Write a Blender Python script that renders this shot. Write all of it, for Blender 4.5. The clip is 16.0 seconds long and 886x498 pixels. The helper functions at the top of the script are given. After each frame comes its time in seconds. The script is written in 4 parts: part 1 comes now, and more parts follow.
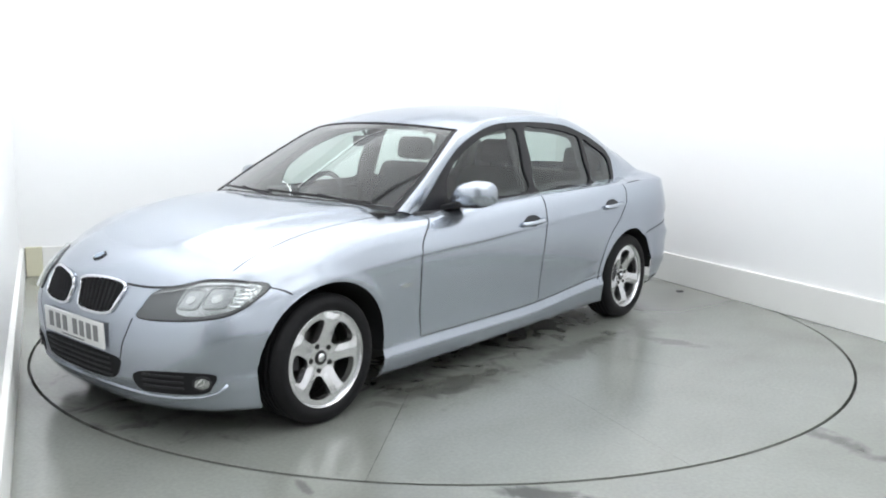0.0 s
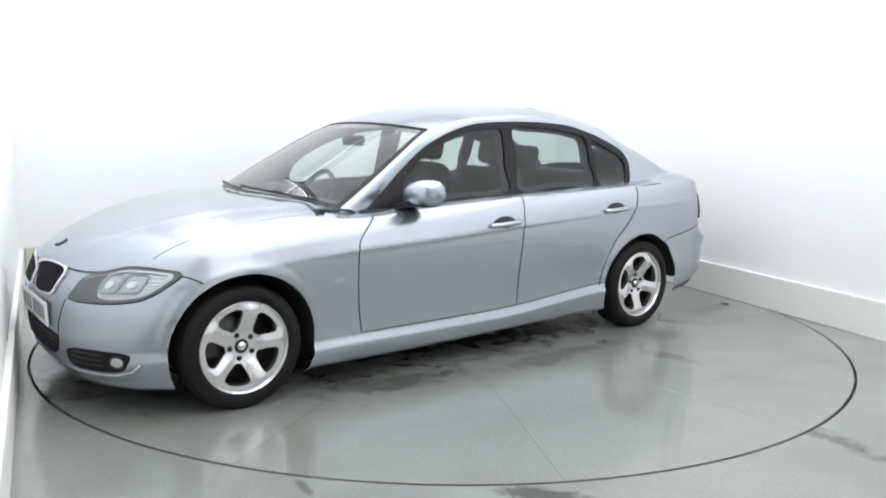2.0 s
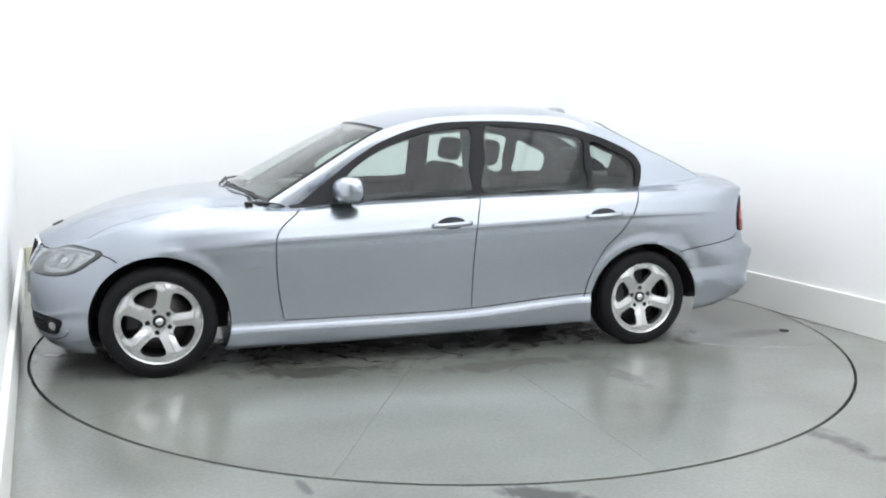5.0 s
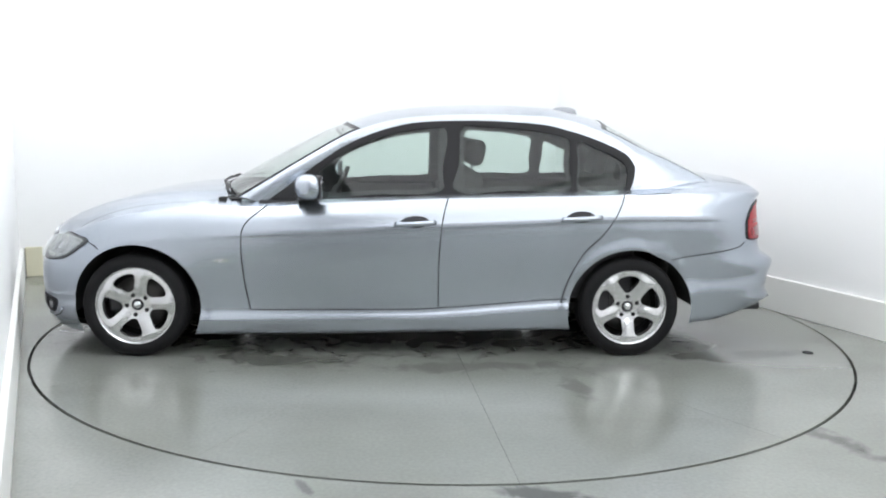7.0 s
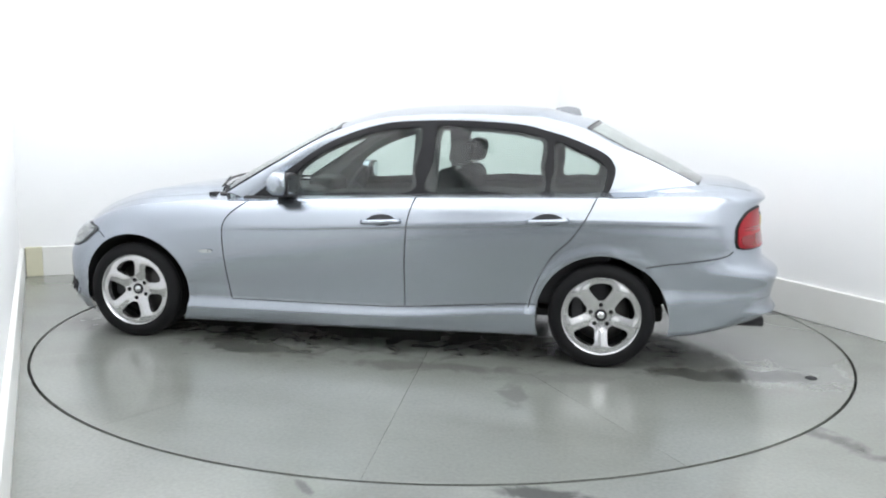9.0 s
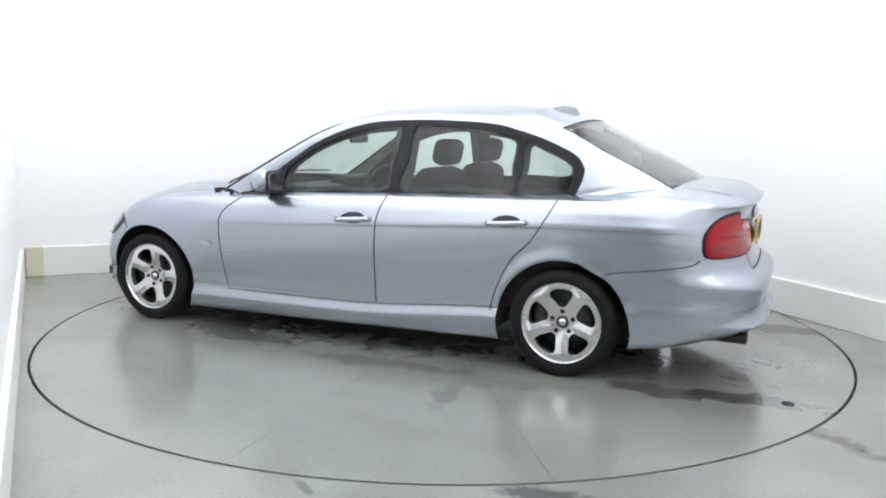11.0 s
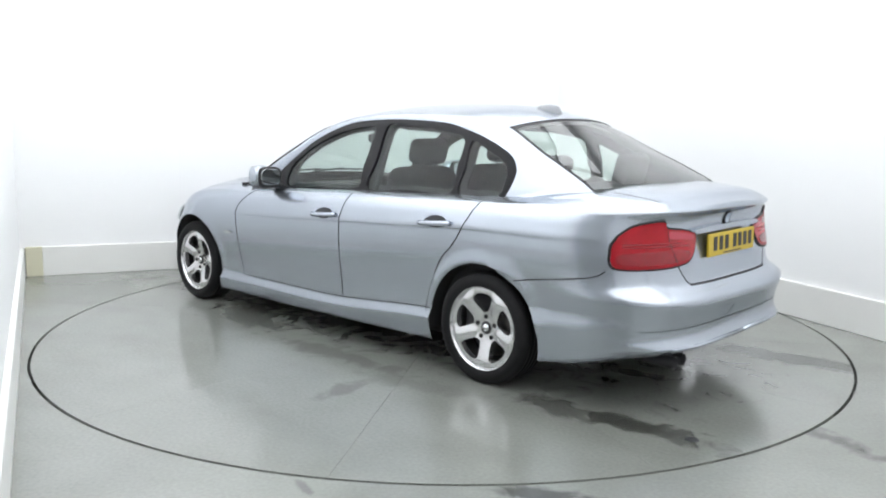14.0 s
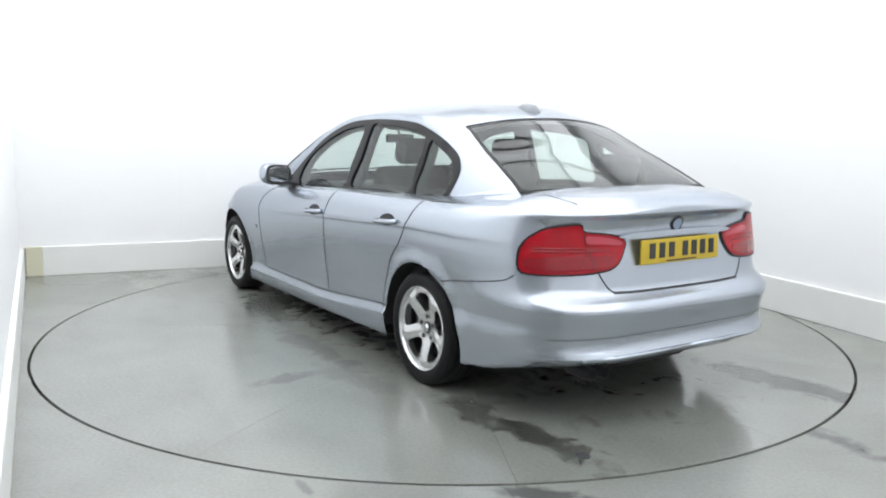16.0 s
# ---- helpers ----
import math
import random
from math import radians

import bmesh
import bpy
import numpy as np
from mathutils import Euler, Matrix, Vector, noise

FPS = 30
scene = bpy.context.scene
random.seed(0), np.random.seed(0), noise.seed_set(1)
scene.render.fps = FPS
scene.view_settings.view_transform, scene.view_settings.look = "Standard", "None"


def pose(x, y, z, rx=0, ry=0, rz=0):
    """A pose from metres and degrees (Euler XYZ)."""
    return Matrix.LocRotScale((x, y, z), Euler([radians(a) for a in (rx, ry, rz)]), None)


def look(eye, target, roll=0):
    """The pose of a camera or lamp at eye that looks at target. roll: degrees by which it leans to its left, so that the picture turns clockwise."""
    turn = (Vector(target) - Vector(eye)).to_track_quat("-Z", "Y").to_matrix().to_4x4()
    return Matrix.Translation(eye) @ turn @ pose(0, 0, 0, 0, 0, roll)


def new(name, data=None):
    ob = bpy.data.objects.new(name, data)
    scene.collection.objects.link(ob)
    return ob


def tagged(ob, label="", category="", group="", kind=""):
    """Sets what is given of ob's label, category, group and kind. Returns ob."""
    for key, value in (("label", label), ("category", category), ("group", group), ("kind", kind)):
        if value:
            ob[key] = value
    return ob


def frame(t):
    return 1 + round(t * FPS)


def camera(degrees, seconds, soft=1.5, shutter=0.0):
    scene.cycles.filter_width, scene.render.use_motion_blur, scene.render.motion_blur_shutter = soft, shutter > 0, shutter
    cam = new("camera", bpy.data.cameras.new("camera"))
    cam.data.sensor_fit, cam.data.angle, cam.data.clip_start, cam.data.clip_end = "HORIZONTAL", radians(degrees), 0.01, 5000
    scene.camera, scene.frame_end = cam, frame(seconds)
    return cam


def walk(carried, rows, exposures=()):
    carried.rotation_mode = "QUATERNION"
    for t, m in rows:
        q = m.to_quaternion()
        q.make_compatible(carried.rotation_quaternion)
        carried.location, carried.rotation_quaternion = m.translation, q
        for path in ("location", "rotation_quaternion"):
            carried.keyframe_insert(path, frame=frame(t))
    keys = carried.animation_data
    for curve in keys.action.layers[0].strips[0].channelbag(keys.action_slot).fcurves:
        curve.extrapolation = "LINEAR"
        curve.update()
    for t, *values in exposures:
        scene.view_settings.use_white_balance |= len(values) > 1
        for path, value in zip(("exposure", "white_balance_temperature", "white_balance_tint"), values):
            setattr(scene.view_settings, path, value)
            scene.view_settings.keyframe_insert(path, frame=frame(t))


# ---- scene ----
from mathutils.bvhtree import BVHTree
from mathutils.geometry import delaunay_2d_cdt

# The camera stands still on a stand beside the turntable.
cam = camera(57.42, 16.0, soft=1.9)
EYE = Vector((0.0, -5.251, 1.303))
AIM = Vector((math.sin(radians(-0.081)) * math.cos(radians(8.755)), math.cos(radians(8.755)), -math.sin(radians(8.755))))
CAM_POSE = look(EYE, EYE + AIM, 0.98)
walk(cam, [(0.0, CAM_POSE), (16.0, CAM_POSE)])

# ---- light and exposure ----
world = bpy.data.worlds.new("studio_surround")
scene.world = world
world.use_nodes = True
world.node_tree.nodes["Background"].inputs[0].default_value = (0.9, 0.95, 1.0, 1)
world.node_tree.nodes["Background"].inputs[1].default_value = 0.02
scene.view_settings.exposure = 0.16
PANEL_LIGHT = 1.65
STRIP_LIGHT = 4.3
WEST_STRIP_LIGHT = 7.0

# ---- materials ----


def mat(name, color, rough=0.5, metal=0.0, coat=0.0, vary=0.0, scale=6.0, bump=0.0, bump_scale=80.0, rough_vary=0.0, spec=0.5, emit=0.0, trans=0.0, ior=1.45, coat_rough=0.03):
    m = bpy.data.materials.new(name)
    m.use_nodes = True
    nt = m.node_tree
    b = nt.nodes["Principled BSDF"]
    b.inputs["Base Color"].default_value = (*color, 1)
    b.inputs["Roughness"].default_value = rough
    b.inputs["Metallic"].default_value = metal
    b.inputs["Coat Weight"].default_value = coat
    b.inputs["Coat Roughness"].default_value = coat_rough
    b.inputs["Specular IOR Level"].default_value = spec
    b.inputs["IOR"].default_value = ior
    b.inputs["Transmission Weight"].default_value = trans
    if emit:
        b.inputs["Emission Color"].default_value = (*color, 1)
        b.inputs["Emission Strength"].default_value = emit
    if vary or bump or rough_vary:
        tc = nt.nodes.new("ShaderNodeTexCoord")
        n1 = nt.nodes.new("ShaderNodeTexNoise")
        n1.inputs["Scale"].default_value = scale
        n1.inputs["Detail"].default_value = 6
        nt.links.new(tc.outputs["Object"], n1.inputs["Vector"])
        if vary:
            mix = nt.nodes.new("ShaderNodeMix")
            mix.data_type = "RGBA"
            mix.inputs["A"].default_value = (*[c * (1 - vary) for c in color], 1)
            mix.inputs["B"].default_value = (*[min(1, c * (1 + vary)) for c in color], 1)
            nt.links.new(n1.outputs["Fac"], mix.inputs["Factor"])
            nt.links.new(mix.outputs["Result"], b.inputs["Base Color"])
        if rough_vary:
            mr = nt.nodes.new("ShaderNodeMapRange")
            mr.inputs["From Min"].default_value = 0.3
            mr.inputs["From Max"].default_value = 0.7
            mr.inputs["To Min"].default_value = max(0.02, rough - rough_vary)
            mr.inputs["To Max"].default_value = rough + rough_vary
            nt.links.new(n1.outputs["Fac"], mr.inputs["Value"])
            nt.links.new(mr.outputs["Result"], b.inputs["Roughness"])
        if bump:
            n2 = nt.nodes.new("ShaderNodeTexNoise")
            n2.inputs["Scale"].default_value = bump_scale
            n2.inputs["Detail"].default_value = 4
            nt.links.new(tc.outputs["Object"], n2.inputs["Vector"])
            bp = nt.nodes.new("ShaderNodeBump")
            bp.inputs["Strength"].default_value = bump
            bp.inputs["Distance"].default_value = 0.01
            nt.links.new(n2.outputs["Fac"], bp.inputs["Height"])
            nt.links.new(bp.outputs["Normal"], b.inputs["Normal"])
    return m


def floor_paint(name, seed, marks=(), puddles=()):
    """Worn grey-green floor paint, damp in places, with dark tyre and water stains and shade painted in."""
    m = bpy.data.materials.new(name)
    m.use_nodes = True
    nt = m.node_tree
    b = nt.nodes["Principled BSDF"]
    tc = nt.nodes.new("ShaderNodeTexCoord")

    def noise_at(scale, detail, shift, dist=0.0, squash=(1, 1, 1)):
        mp = nt.nodes.new("ShaderNodeMapping")
        mp.inputs["Location"].default_value = (shift, shift * 0.7, 0)
        mp.inputs["Scale"].default_value = squash
        nt.links.new(tc.outputs["Object"], mp.inputs["Vector"])
        n = nt.nodes.new("ShaderNodeTexNoise")
        n.inputs["Scale"].default_value = scale
        n.inputs["Detail"].default_value = detail
        n.inputs["Distortion"].default_value = dist
        nt.links.new(mp.outputs["Vector"], n.inputs["Vector"])
        return n.outputs["Fac"]

    def ramp(src, stops):
        r = nt.nodes.new("ShaderNodeValToRGB")
        while len(r.color_ramp.elements) < len(stops):
            r.color_ramp.elements.new(0.5)
        for e, (p, c) in zip(r.color_ramp.elements, stops):
            e.position, e.color = p, (*c, 1) if len(c) == 3 else c
        nt.links.new(src, r.inputs["Fac"])
        return r.outputs["Color"]

    def mix(a, bb, fac, mode="MIX"):
        x = nt.nodes.new("ShaderNodeMix")
        x.data_type, x.blend_type = "RGBA", mode
        nt.links.new(a, x.inputs["A"])
        nt.links.new(bb, x.inputs["B"])
        if isinstance(fac, float):
            x.inputs["Factor"].default_value = fac
        else:
            nt.links.new(fac, x.inputs["Factor"])
        return x.outputs["Result"]

    base = ramp(noise_at(1.3, 5, seed), [(0.3, (0.225, 0.236, 0.214)), (0.7, (0.262, 0.275, 0.251))])
    grain = ramp(noise_at(60, 6, seed + 3), [(0.3, (0.86, 0.86, 0.86)), (0.7, (1, 1, 1))])
    col = mix(base, grain, 1.0, "MULTIPLY")
    stain = ramp(noise_at(1.7, 4, seed + 11, 0.2, (1, 1.5, 1)), [(0.42, (1, 1, 1)), (0.62, (0.86, 0.855, 0.84)), (0.82, (0.66, 0.65, 0.62))])
    col = mix(col, stain, 0.45, "MULTIPLY")
    ragged = noise_at(5.5, 9, seed + 17, 1.2)
    edge = noise_at(1.1, 1.5, seed + 31)

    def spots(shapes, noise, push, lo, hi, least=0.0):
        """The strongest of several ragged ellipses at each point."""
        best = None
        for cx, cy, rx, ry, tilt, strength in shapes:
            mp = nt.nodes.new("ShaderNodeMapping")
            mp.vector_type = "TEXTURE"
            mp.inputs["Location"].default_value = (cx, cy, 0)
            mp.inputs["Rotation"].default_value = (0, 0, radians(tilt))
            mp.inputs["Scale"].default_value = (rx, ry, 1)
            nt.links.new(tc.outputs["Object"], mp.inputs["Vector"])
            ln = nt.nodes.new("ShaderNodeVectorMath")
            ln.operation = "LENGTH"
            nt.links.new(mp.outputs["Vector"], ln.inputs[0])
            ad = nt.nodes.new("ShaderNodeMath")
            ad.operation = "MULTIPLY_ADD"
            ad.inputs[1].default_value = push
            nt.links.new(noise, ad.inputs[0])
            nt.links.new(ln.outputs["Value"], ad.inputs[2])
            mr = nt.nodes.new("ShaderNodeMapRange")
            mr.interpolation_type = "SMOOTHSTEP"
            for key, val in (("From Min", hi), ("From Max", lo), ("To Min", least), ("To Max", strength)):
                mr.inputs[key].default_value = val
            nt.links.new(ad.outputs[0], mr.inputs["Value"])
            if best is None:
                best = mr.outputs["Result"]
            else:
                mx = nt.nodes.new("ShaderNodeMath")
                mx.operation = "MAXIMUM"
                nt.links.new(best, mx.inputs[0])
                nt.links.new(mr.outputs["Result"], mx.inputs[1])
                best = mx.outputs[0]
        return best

    stain_and_shade = spots(marks, ragged, 2.6, 1.65, 2.5)
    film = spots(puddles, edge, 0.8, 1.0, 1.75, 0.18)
    if stain_and_shade is not None:
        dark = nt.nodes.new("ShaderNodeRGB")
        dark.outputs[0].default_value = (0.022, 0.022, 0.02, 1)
        col = mix(col, dark.outputs[0], stain_and_shade)
    nt.links.new(col, b.inputs["Base Color"])
    rough = ramp(noise_at(0.9, 3, seed + 5), [(0.36, (0.18, 0.18, 0.18)), (0.66, (0.25, 0.25, 0.25))])
    nt.links.new(rough, b.inputs["Roughness"])
    b.inputs["Specular IOR Level"].default_value = 0.8
    if film is not None:
        nt.links.new(film, b.inputs["Coat Weight"])
    b.inputs["Coat IOR"].default_value = 1.45
    b.inputs["Coat Roughness"].default_value = 0.10
    bp = nt.nodes.new("ShaderNodeBump")
    bp.inputs["Strength"].default_value = 0.06
    bp.inputs["Distance"].default_value = 0.003
    nt.links.new(noise_at(18, 5, seed + 7), bp.inputs["Height"])
    nt.links.new(bp.outputs["Normal"], b.inputs["Normal"])
    return m


M_WALL = mat("white_wall_paint", (0.86, 0.865, 0.87), 0.7, vary=0.015, scale=0.8, bump=0.02)
M_BOARD = mat("kick_board_paint", (0.78, 0.78, 0.76), 0.55, vary=0.05, scale=2.5, bump=0.05, bump_scale=40)
M_BOARD_END = mat("yellowed_board_paint", (0.62, 0.60, 0.46), 0.55, vary=0.06, scale=4)
M_DARK_PANEL = mat("dark_panel_grey", (0.36, 0.365, 0.37), 0.45, metal=0.3, vary=0.1, scale=3, bump=0.05)
M_CEIL = mat("ceiling_paint", (0.82, 0.82, 0.82), 0.8, vary=0.02)
M_DIFFUSER = mat("light_diffuser", (0.96, 0.98, 1.0), 0.6, emit=PANEL_LIGHT)
# glow of the unseen lights added to brighten the walls
M_WALL_FILL_WEST = mat("west_wall_fill_glow", (0.96, 0.98, 1.0), 0.6, emit=WEST_STRIP_LIGHT)
M_WALL_FILL = mat("wall_fill_glow", (0.96, 0.98, 1.0), 0.6, emit=STRIP_LIGHT)
M_FLOOR = floor_paint("floor_paint_fixed", 3.0, ((0.36, -2.52, 0.20, 0.06, -12, 0.75), (1.70, -1.98, 0.22, 0.07, -62, 0.6), (-0.49, -2.50, 0.10, 0.02, -60, 0.5)), ((1.9, 2.2, 1.6, 1.0, -60, 0.7), (2.6, 0.8, 1.2, 0.6, -65, 0.5)))
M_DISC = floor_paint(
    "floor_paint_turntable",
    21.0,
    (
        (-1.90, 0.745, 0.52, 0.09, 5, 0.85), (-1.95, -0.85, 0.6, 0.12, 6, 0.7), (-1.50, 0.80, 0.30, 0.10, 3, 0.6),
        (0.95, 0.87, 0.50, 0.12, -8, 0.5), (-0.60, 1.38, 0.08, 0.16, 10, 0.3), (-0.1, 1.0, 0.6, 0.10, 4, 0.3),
        # last broad mark puts the car's shade, with the damp, into the colour
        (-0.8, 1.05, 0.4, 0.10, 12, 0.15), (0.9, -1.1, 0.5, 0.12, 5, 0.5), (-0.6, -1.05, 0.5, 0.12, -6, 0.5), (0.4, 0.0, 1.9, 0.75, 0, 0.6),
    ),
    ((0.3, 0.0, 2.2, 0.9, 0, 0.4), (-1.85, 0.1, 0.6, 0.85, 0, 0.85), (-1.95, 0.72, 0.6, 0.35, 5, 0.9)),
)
M_SEAM = mat("seam_shadow_rubber", (0.03, 0.032, 0.036), 0.7)
M_PAINT = mat("silver_blue_metallic", (0.46, 0.497, 0.555), 0.27, metal=0.88, coat=0.8, vary=0.015, scale=2.5, coat_rough=0.03)
M_PAINT.node_tree.nodes["Principled BSDF"].inputs["Specular Tint"].default_value = (0.55, 0.58, 0.62, 1)
M_PAINT.node_tree.nodes["Principled BSDF"].inputs["Coat IOR"].default_value = 1.4
M_BLACK = mat("black_trim", (0.02, 0.02, 0.022), 0.45, vary=0.1, scale=60, spec=0.3)
M_GLOSS_BLACK = mat("gloss_black_trim", (0.014, 0.014, 0.016), 0.25, spec=0.25)
M_RUBBER = mat("tyre_rubber", (0.010, 0.010, 0.011), 0.6, vary=0.2, scale=30, bump=0.05, bump_scale=200, spec=0.25)
M_ALLOY = mat("alloy_silver", (0.74, 0.74, 0.75), 0.2, metal=0.92, coat=0.4, vary=0.03, scale=20)
M_ALLOY_DARK = mat("rim_barrel_grey", (0.05, 0.05, 0.053), 0.45, metal=0.7, vary=0.1, scale=12)
M_STEEL = mat("brake_steel", (0.07, 0.068, 0.066), 0.4, metal=0.9, vary=0.15, scale=30)
M_CHROME = mat("chrome", (0.82, 0.83, 0.85), 0.08, metal=1.0)
M_MIRROR = mat("mirror_glass", (0.62, 0.65, 0.68), 0.01, metal=1.0)
M_UNDER = mat("underbody_black", (0.02, 0.02, 0.02), 0.85, vary=0.2, scale=10)
M_LINER = mat("arch_liner", (0.012, 0.012, 0.013), 0.9)
M_SEAT = mat("grey_seat_cloth", (0.020, 0.0195, 0.022), 0.85, vary=0.15, scale=40, bump=0.15, bump_scale=300)
M_DASH = mat("dash_plastic", (0.018, 0.018, 0.021), 0.6, vary=0.08, scale=50, bump=0.1, bump_scale=250)
M_DASH_TRIM = mat("dash_trim_silver", (0.35, 0.35, 0.36), 0.35, metal=0.6)
M_PILLAR = mat("pillar_lining_grey", (0.10, 0.10, 0.105), 0.85, vary=0.06, scale=60)
M_AERIAL = mat("aerial_grey_paint", (0.24, 0.25, 0.27), 0.3, metal=0.3, coat=0.5, vary=0.03)
M_LINING = mat("headliner_grey", (0.42, 0.42, 0.41), 0.9, vary=0.05, scale=60)


def glass(name, tint, alpha=0.0):
    """Thin car glass: mostly clear sheet with a real mirror-like skin."""
    m = bpy.data.materials.new(name)
    m.use_nodes = True
    nt = m.node_tree
    nt.nodes.remove(nt.nodes["Principled BSDF"])
    out = nt.nodes["Material Output"]
    tr = nt.nodes.new("ShaderNodeBsdfTransparent")
    tr.inputs["Color"].default_value = (*tint, 1)
    gl = nt.nodes.new("ShaderNodeBsdfGlossy")
    gl.inputs["Roughness"].default_value = 0.02
    gl.inputs["Color"].default_value = (1, 1, 1, 1)
    lw = nt.nodes.new("ShaderNodeLayerWeight")
    lw.inputs["Blend"].default_value = 0.5
    pw = nt.nodes.new("ShaderNodeMath")
    pw.operation = "POWER"
    pw.inputs[1].default_value = 4.0
    nt.links.new(lw.outputs["Facing"], pw.inputs[0])
    fr = nt.nodes.new("ShaderNodeMath")
    fr.operation = "MULTIPLY_ADD"
    fr.inputs[1].default_value = 0.85
    fr.inputs[2].default_value = 0.04
    nt.links.new(pw.outputs[0], fr.inputs[0])
    mx = nt.nodes.new("ShaderNodeMixShader")
    nt.links.new(fr.outputs[0], mx.inputs[0])
    nt.links.new(tr.outputs[0], mx.inputs[1])
    nt.links.new(gl.outputs[0], mx.inputs[2])
    nt.links.new(mx.outputs[0], out.inputs[0])
    return m


M_GLASS = glass("green_tinted_glass", (0.74, 0.82, 0.785))
M_GLASS_CLEAR = glass("clear_lamp_glass", (0.93, 0.95, 0.95))

# ---- builders ----


def mesh_of(verts, faces, material, smooth=True, name="mesh"):
    me = bpy.data.meshes.new(name)
    me.from_pydata([tuple(v) for v in verts], [], [tuple(f) for f in faces])
    me.materials.append(material)
    if smooth:
        me.shade_smooth()
    me.update()
    return me


def part(name, bm, material, parent, label="", smooth=False, kind=""):
    """One mesh object under a thing or part, from a bmesh or a mesh."""
    if isinstance(bm, bmesh.types.BMesh):
        me = bpy.data.meshes.new(name)
        bm.to_mesh(me)
        bm.free()
        me.materials.append(material)
        if smooth:
            me.shade_smooth()
    else:
        me = bm
    ob = new(name, me)
    if parent is not None:
        ob.parent = parent
    return tagged(ob, label=label, kind=kind)


def box(sx, sy, sz, at=(0, 0, 0), bevel=0.01, seg=2, rot=None):
    bm = bmesh.new()
    bmesh.ops.create_cube(bm, size=1)
    bmesh.ops.scale(bm, vec=(sx, sy, sz), verts=bm.verts)
    if bevel:
        bmesh.ops.bevel(bm, geom=bm.edges[:], offset=bevel, segments=seg, affect="EDGES", profile=0.5)
    if rot is not None:
        bmesh.ops.transform(bm, matrix=rot, verts=bm.verts)
    bmesh.ops.translate(bm, vec=at, verts=bm.verts)
    return bm


def lathe(profile, n=48, axis="Y"):
    """Turn (radius, along) pairs round an axis; open profile."""
    bm = bmesh.new()
    rings = []
    for r, a in profile:
        ring = []
        for k in range(n):
            t = 2 * math.pi * k / n
            c, s = r * math.cos(t), r * math.sin(t)
            ring.append(bm.verts.new((c, a, s) if axis == "Y" else (c, s, a)))
        rings.append(ring)
    for p, q in zip(rings, rings[1:]):
        for k in range(n):
            bm.faces.new((p[k], p[(k + 1) % n], q[(k + 1) % n], q[k]))
    bmesh.ops.recalc_face_normals(bm, faces=bm.faces)
    return bm


def tube(points, r, n=8, closed=False):
    """A round bar along points."""
    bm = bmesh.new()
    P = [Vector(p) for p in points]
    rings = []
    for i, p in enumerate(P):
        a = P[i - 1] if (i > 0 or closed) else p
        b = P[(i + 1) % len(P)] if (i < len(P) - 1 or closed) else p
        d = (b - a).normalized()
        u = d.cross(Vector((0, 0, 1)) if abs(d.z) < 0.9 else Vector((1, 0, 0))).normalized()
        v = d.cross(u)
        rings.append([bm.verts.new(p + r * (math.cos(2 * math.pi * k / n) * u + math.sin(2 * math.pi * k / n) * v)) for k in range(n)])
    pairs = list(zip(rings, rings[1:])) + ([(rings[-1], rings[0])] if closed else [])
    for p, q in pairs:
        for k in range(n):
            bm.faces.new((p[k], p[(k + 1) % n], q[(k + 1) % n], q[k]))
    if not closed:
        bm.faces.new(rings[0][::-1])
        bm.faces.new(rings[-1])
    bmesh.ops.recalc_face_normals(bm, faces=bm.faces)
    return bm


def prism(poly, z0, z1):
    bm = bmesh.new()
    lo = [bm.verts.new((x, y, z0)) for x, y in poly]
    hi = [bm.verts.new((x, y, z1)) for x, y in poly]
    n = len(poly)
    for k in range(n):
        bm.faces.new((lo[k], lo[(k + 1) % n], hi[(k + 1) % n], hi[k]))
    bm.faces.new(lo[::-1])
    bm.faces.new(hi)
    bmesh.ops.recalc_face_normals(bm, faces=bm.faces)
    return bm


def dense(path, step, closed=False):
    """Points along a polyline at about a step apart (Catmull-Rom rounded)."""
    P = [Vector(p) for p in path]
    n = len(P)
    out = []
    for i in range(n if closed else n - 1):
        p1, p2 = P[i], P[(i + 1) % n]
        p0 = P[i - 1] if (closed or i > 0) else p1 * 2 - p2
        p3 = P[(i + 2) % n] if (closed or i < n - 2) else p2 * 2 - p1
        k = max(1, round((p2 - p1).length / step))
        for j in range(k):
            t = j / k
            out.append(0.5 * ((2 * p1) + (p2 - p0) * t + (2 * p0 - 5 * p1 + 4 * p2 - p3) * t * t + (3 * p1 - p0 - 3 * p2 + p3) * t ** 3))
    if not closed:
        out.append(P[-1])
    return out


def inside(p, poly):
    x, y = p[0], p[1]
    hit = False
    for k in range(len(poly)):
        a, b = poly[k - 1], poly[k]
        if (a[1] > y) != (b[1] > y) and x < (b[0] - a[0]) * (y - a[1]) / (b[1] - a[1]) + a[0]:
            hit = not hit
    return hit


def patch(poly, lift, spacing=0.03, sink=0.004, holes=()):
    """A sheet with an edge: the outline poly in a plane, less its holes, laid on a surface by lift(u, v, down)."""
    pts, edges = [], []
    for loop in (poly, *holes):
        k0, m = len(pts), len(loop)
        pts += [Vector((p[0], p[1])) for p in loop]
        edges += [(k0 + k, k0 + (k + 1) % m) for k in range(m)]
    us, vs = [p[0] for p in poly], [p[1] for p in poly]
    u = min(us) + spacing / 2
    while u < max(us):
        v = min(vs) + spacing / 2
        while v < max(vs):
            if inside((u, v), poly) and not any(inside((u, v), h) for h in holes):
                if min((Vector((u, v)) - p).length for p in pts[: sum(len(l) for l in (poly, *holes))]) > spacing * 0.4:
                    pts.append(Vector((u, v)))
            v += spacing
        u += spacing
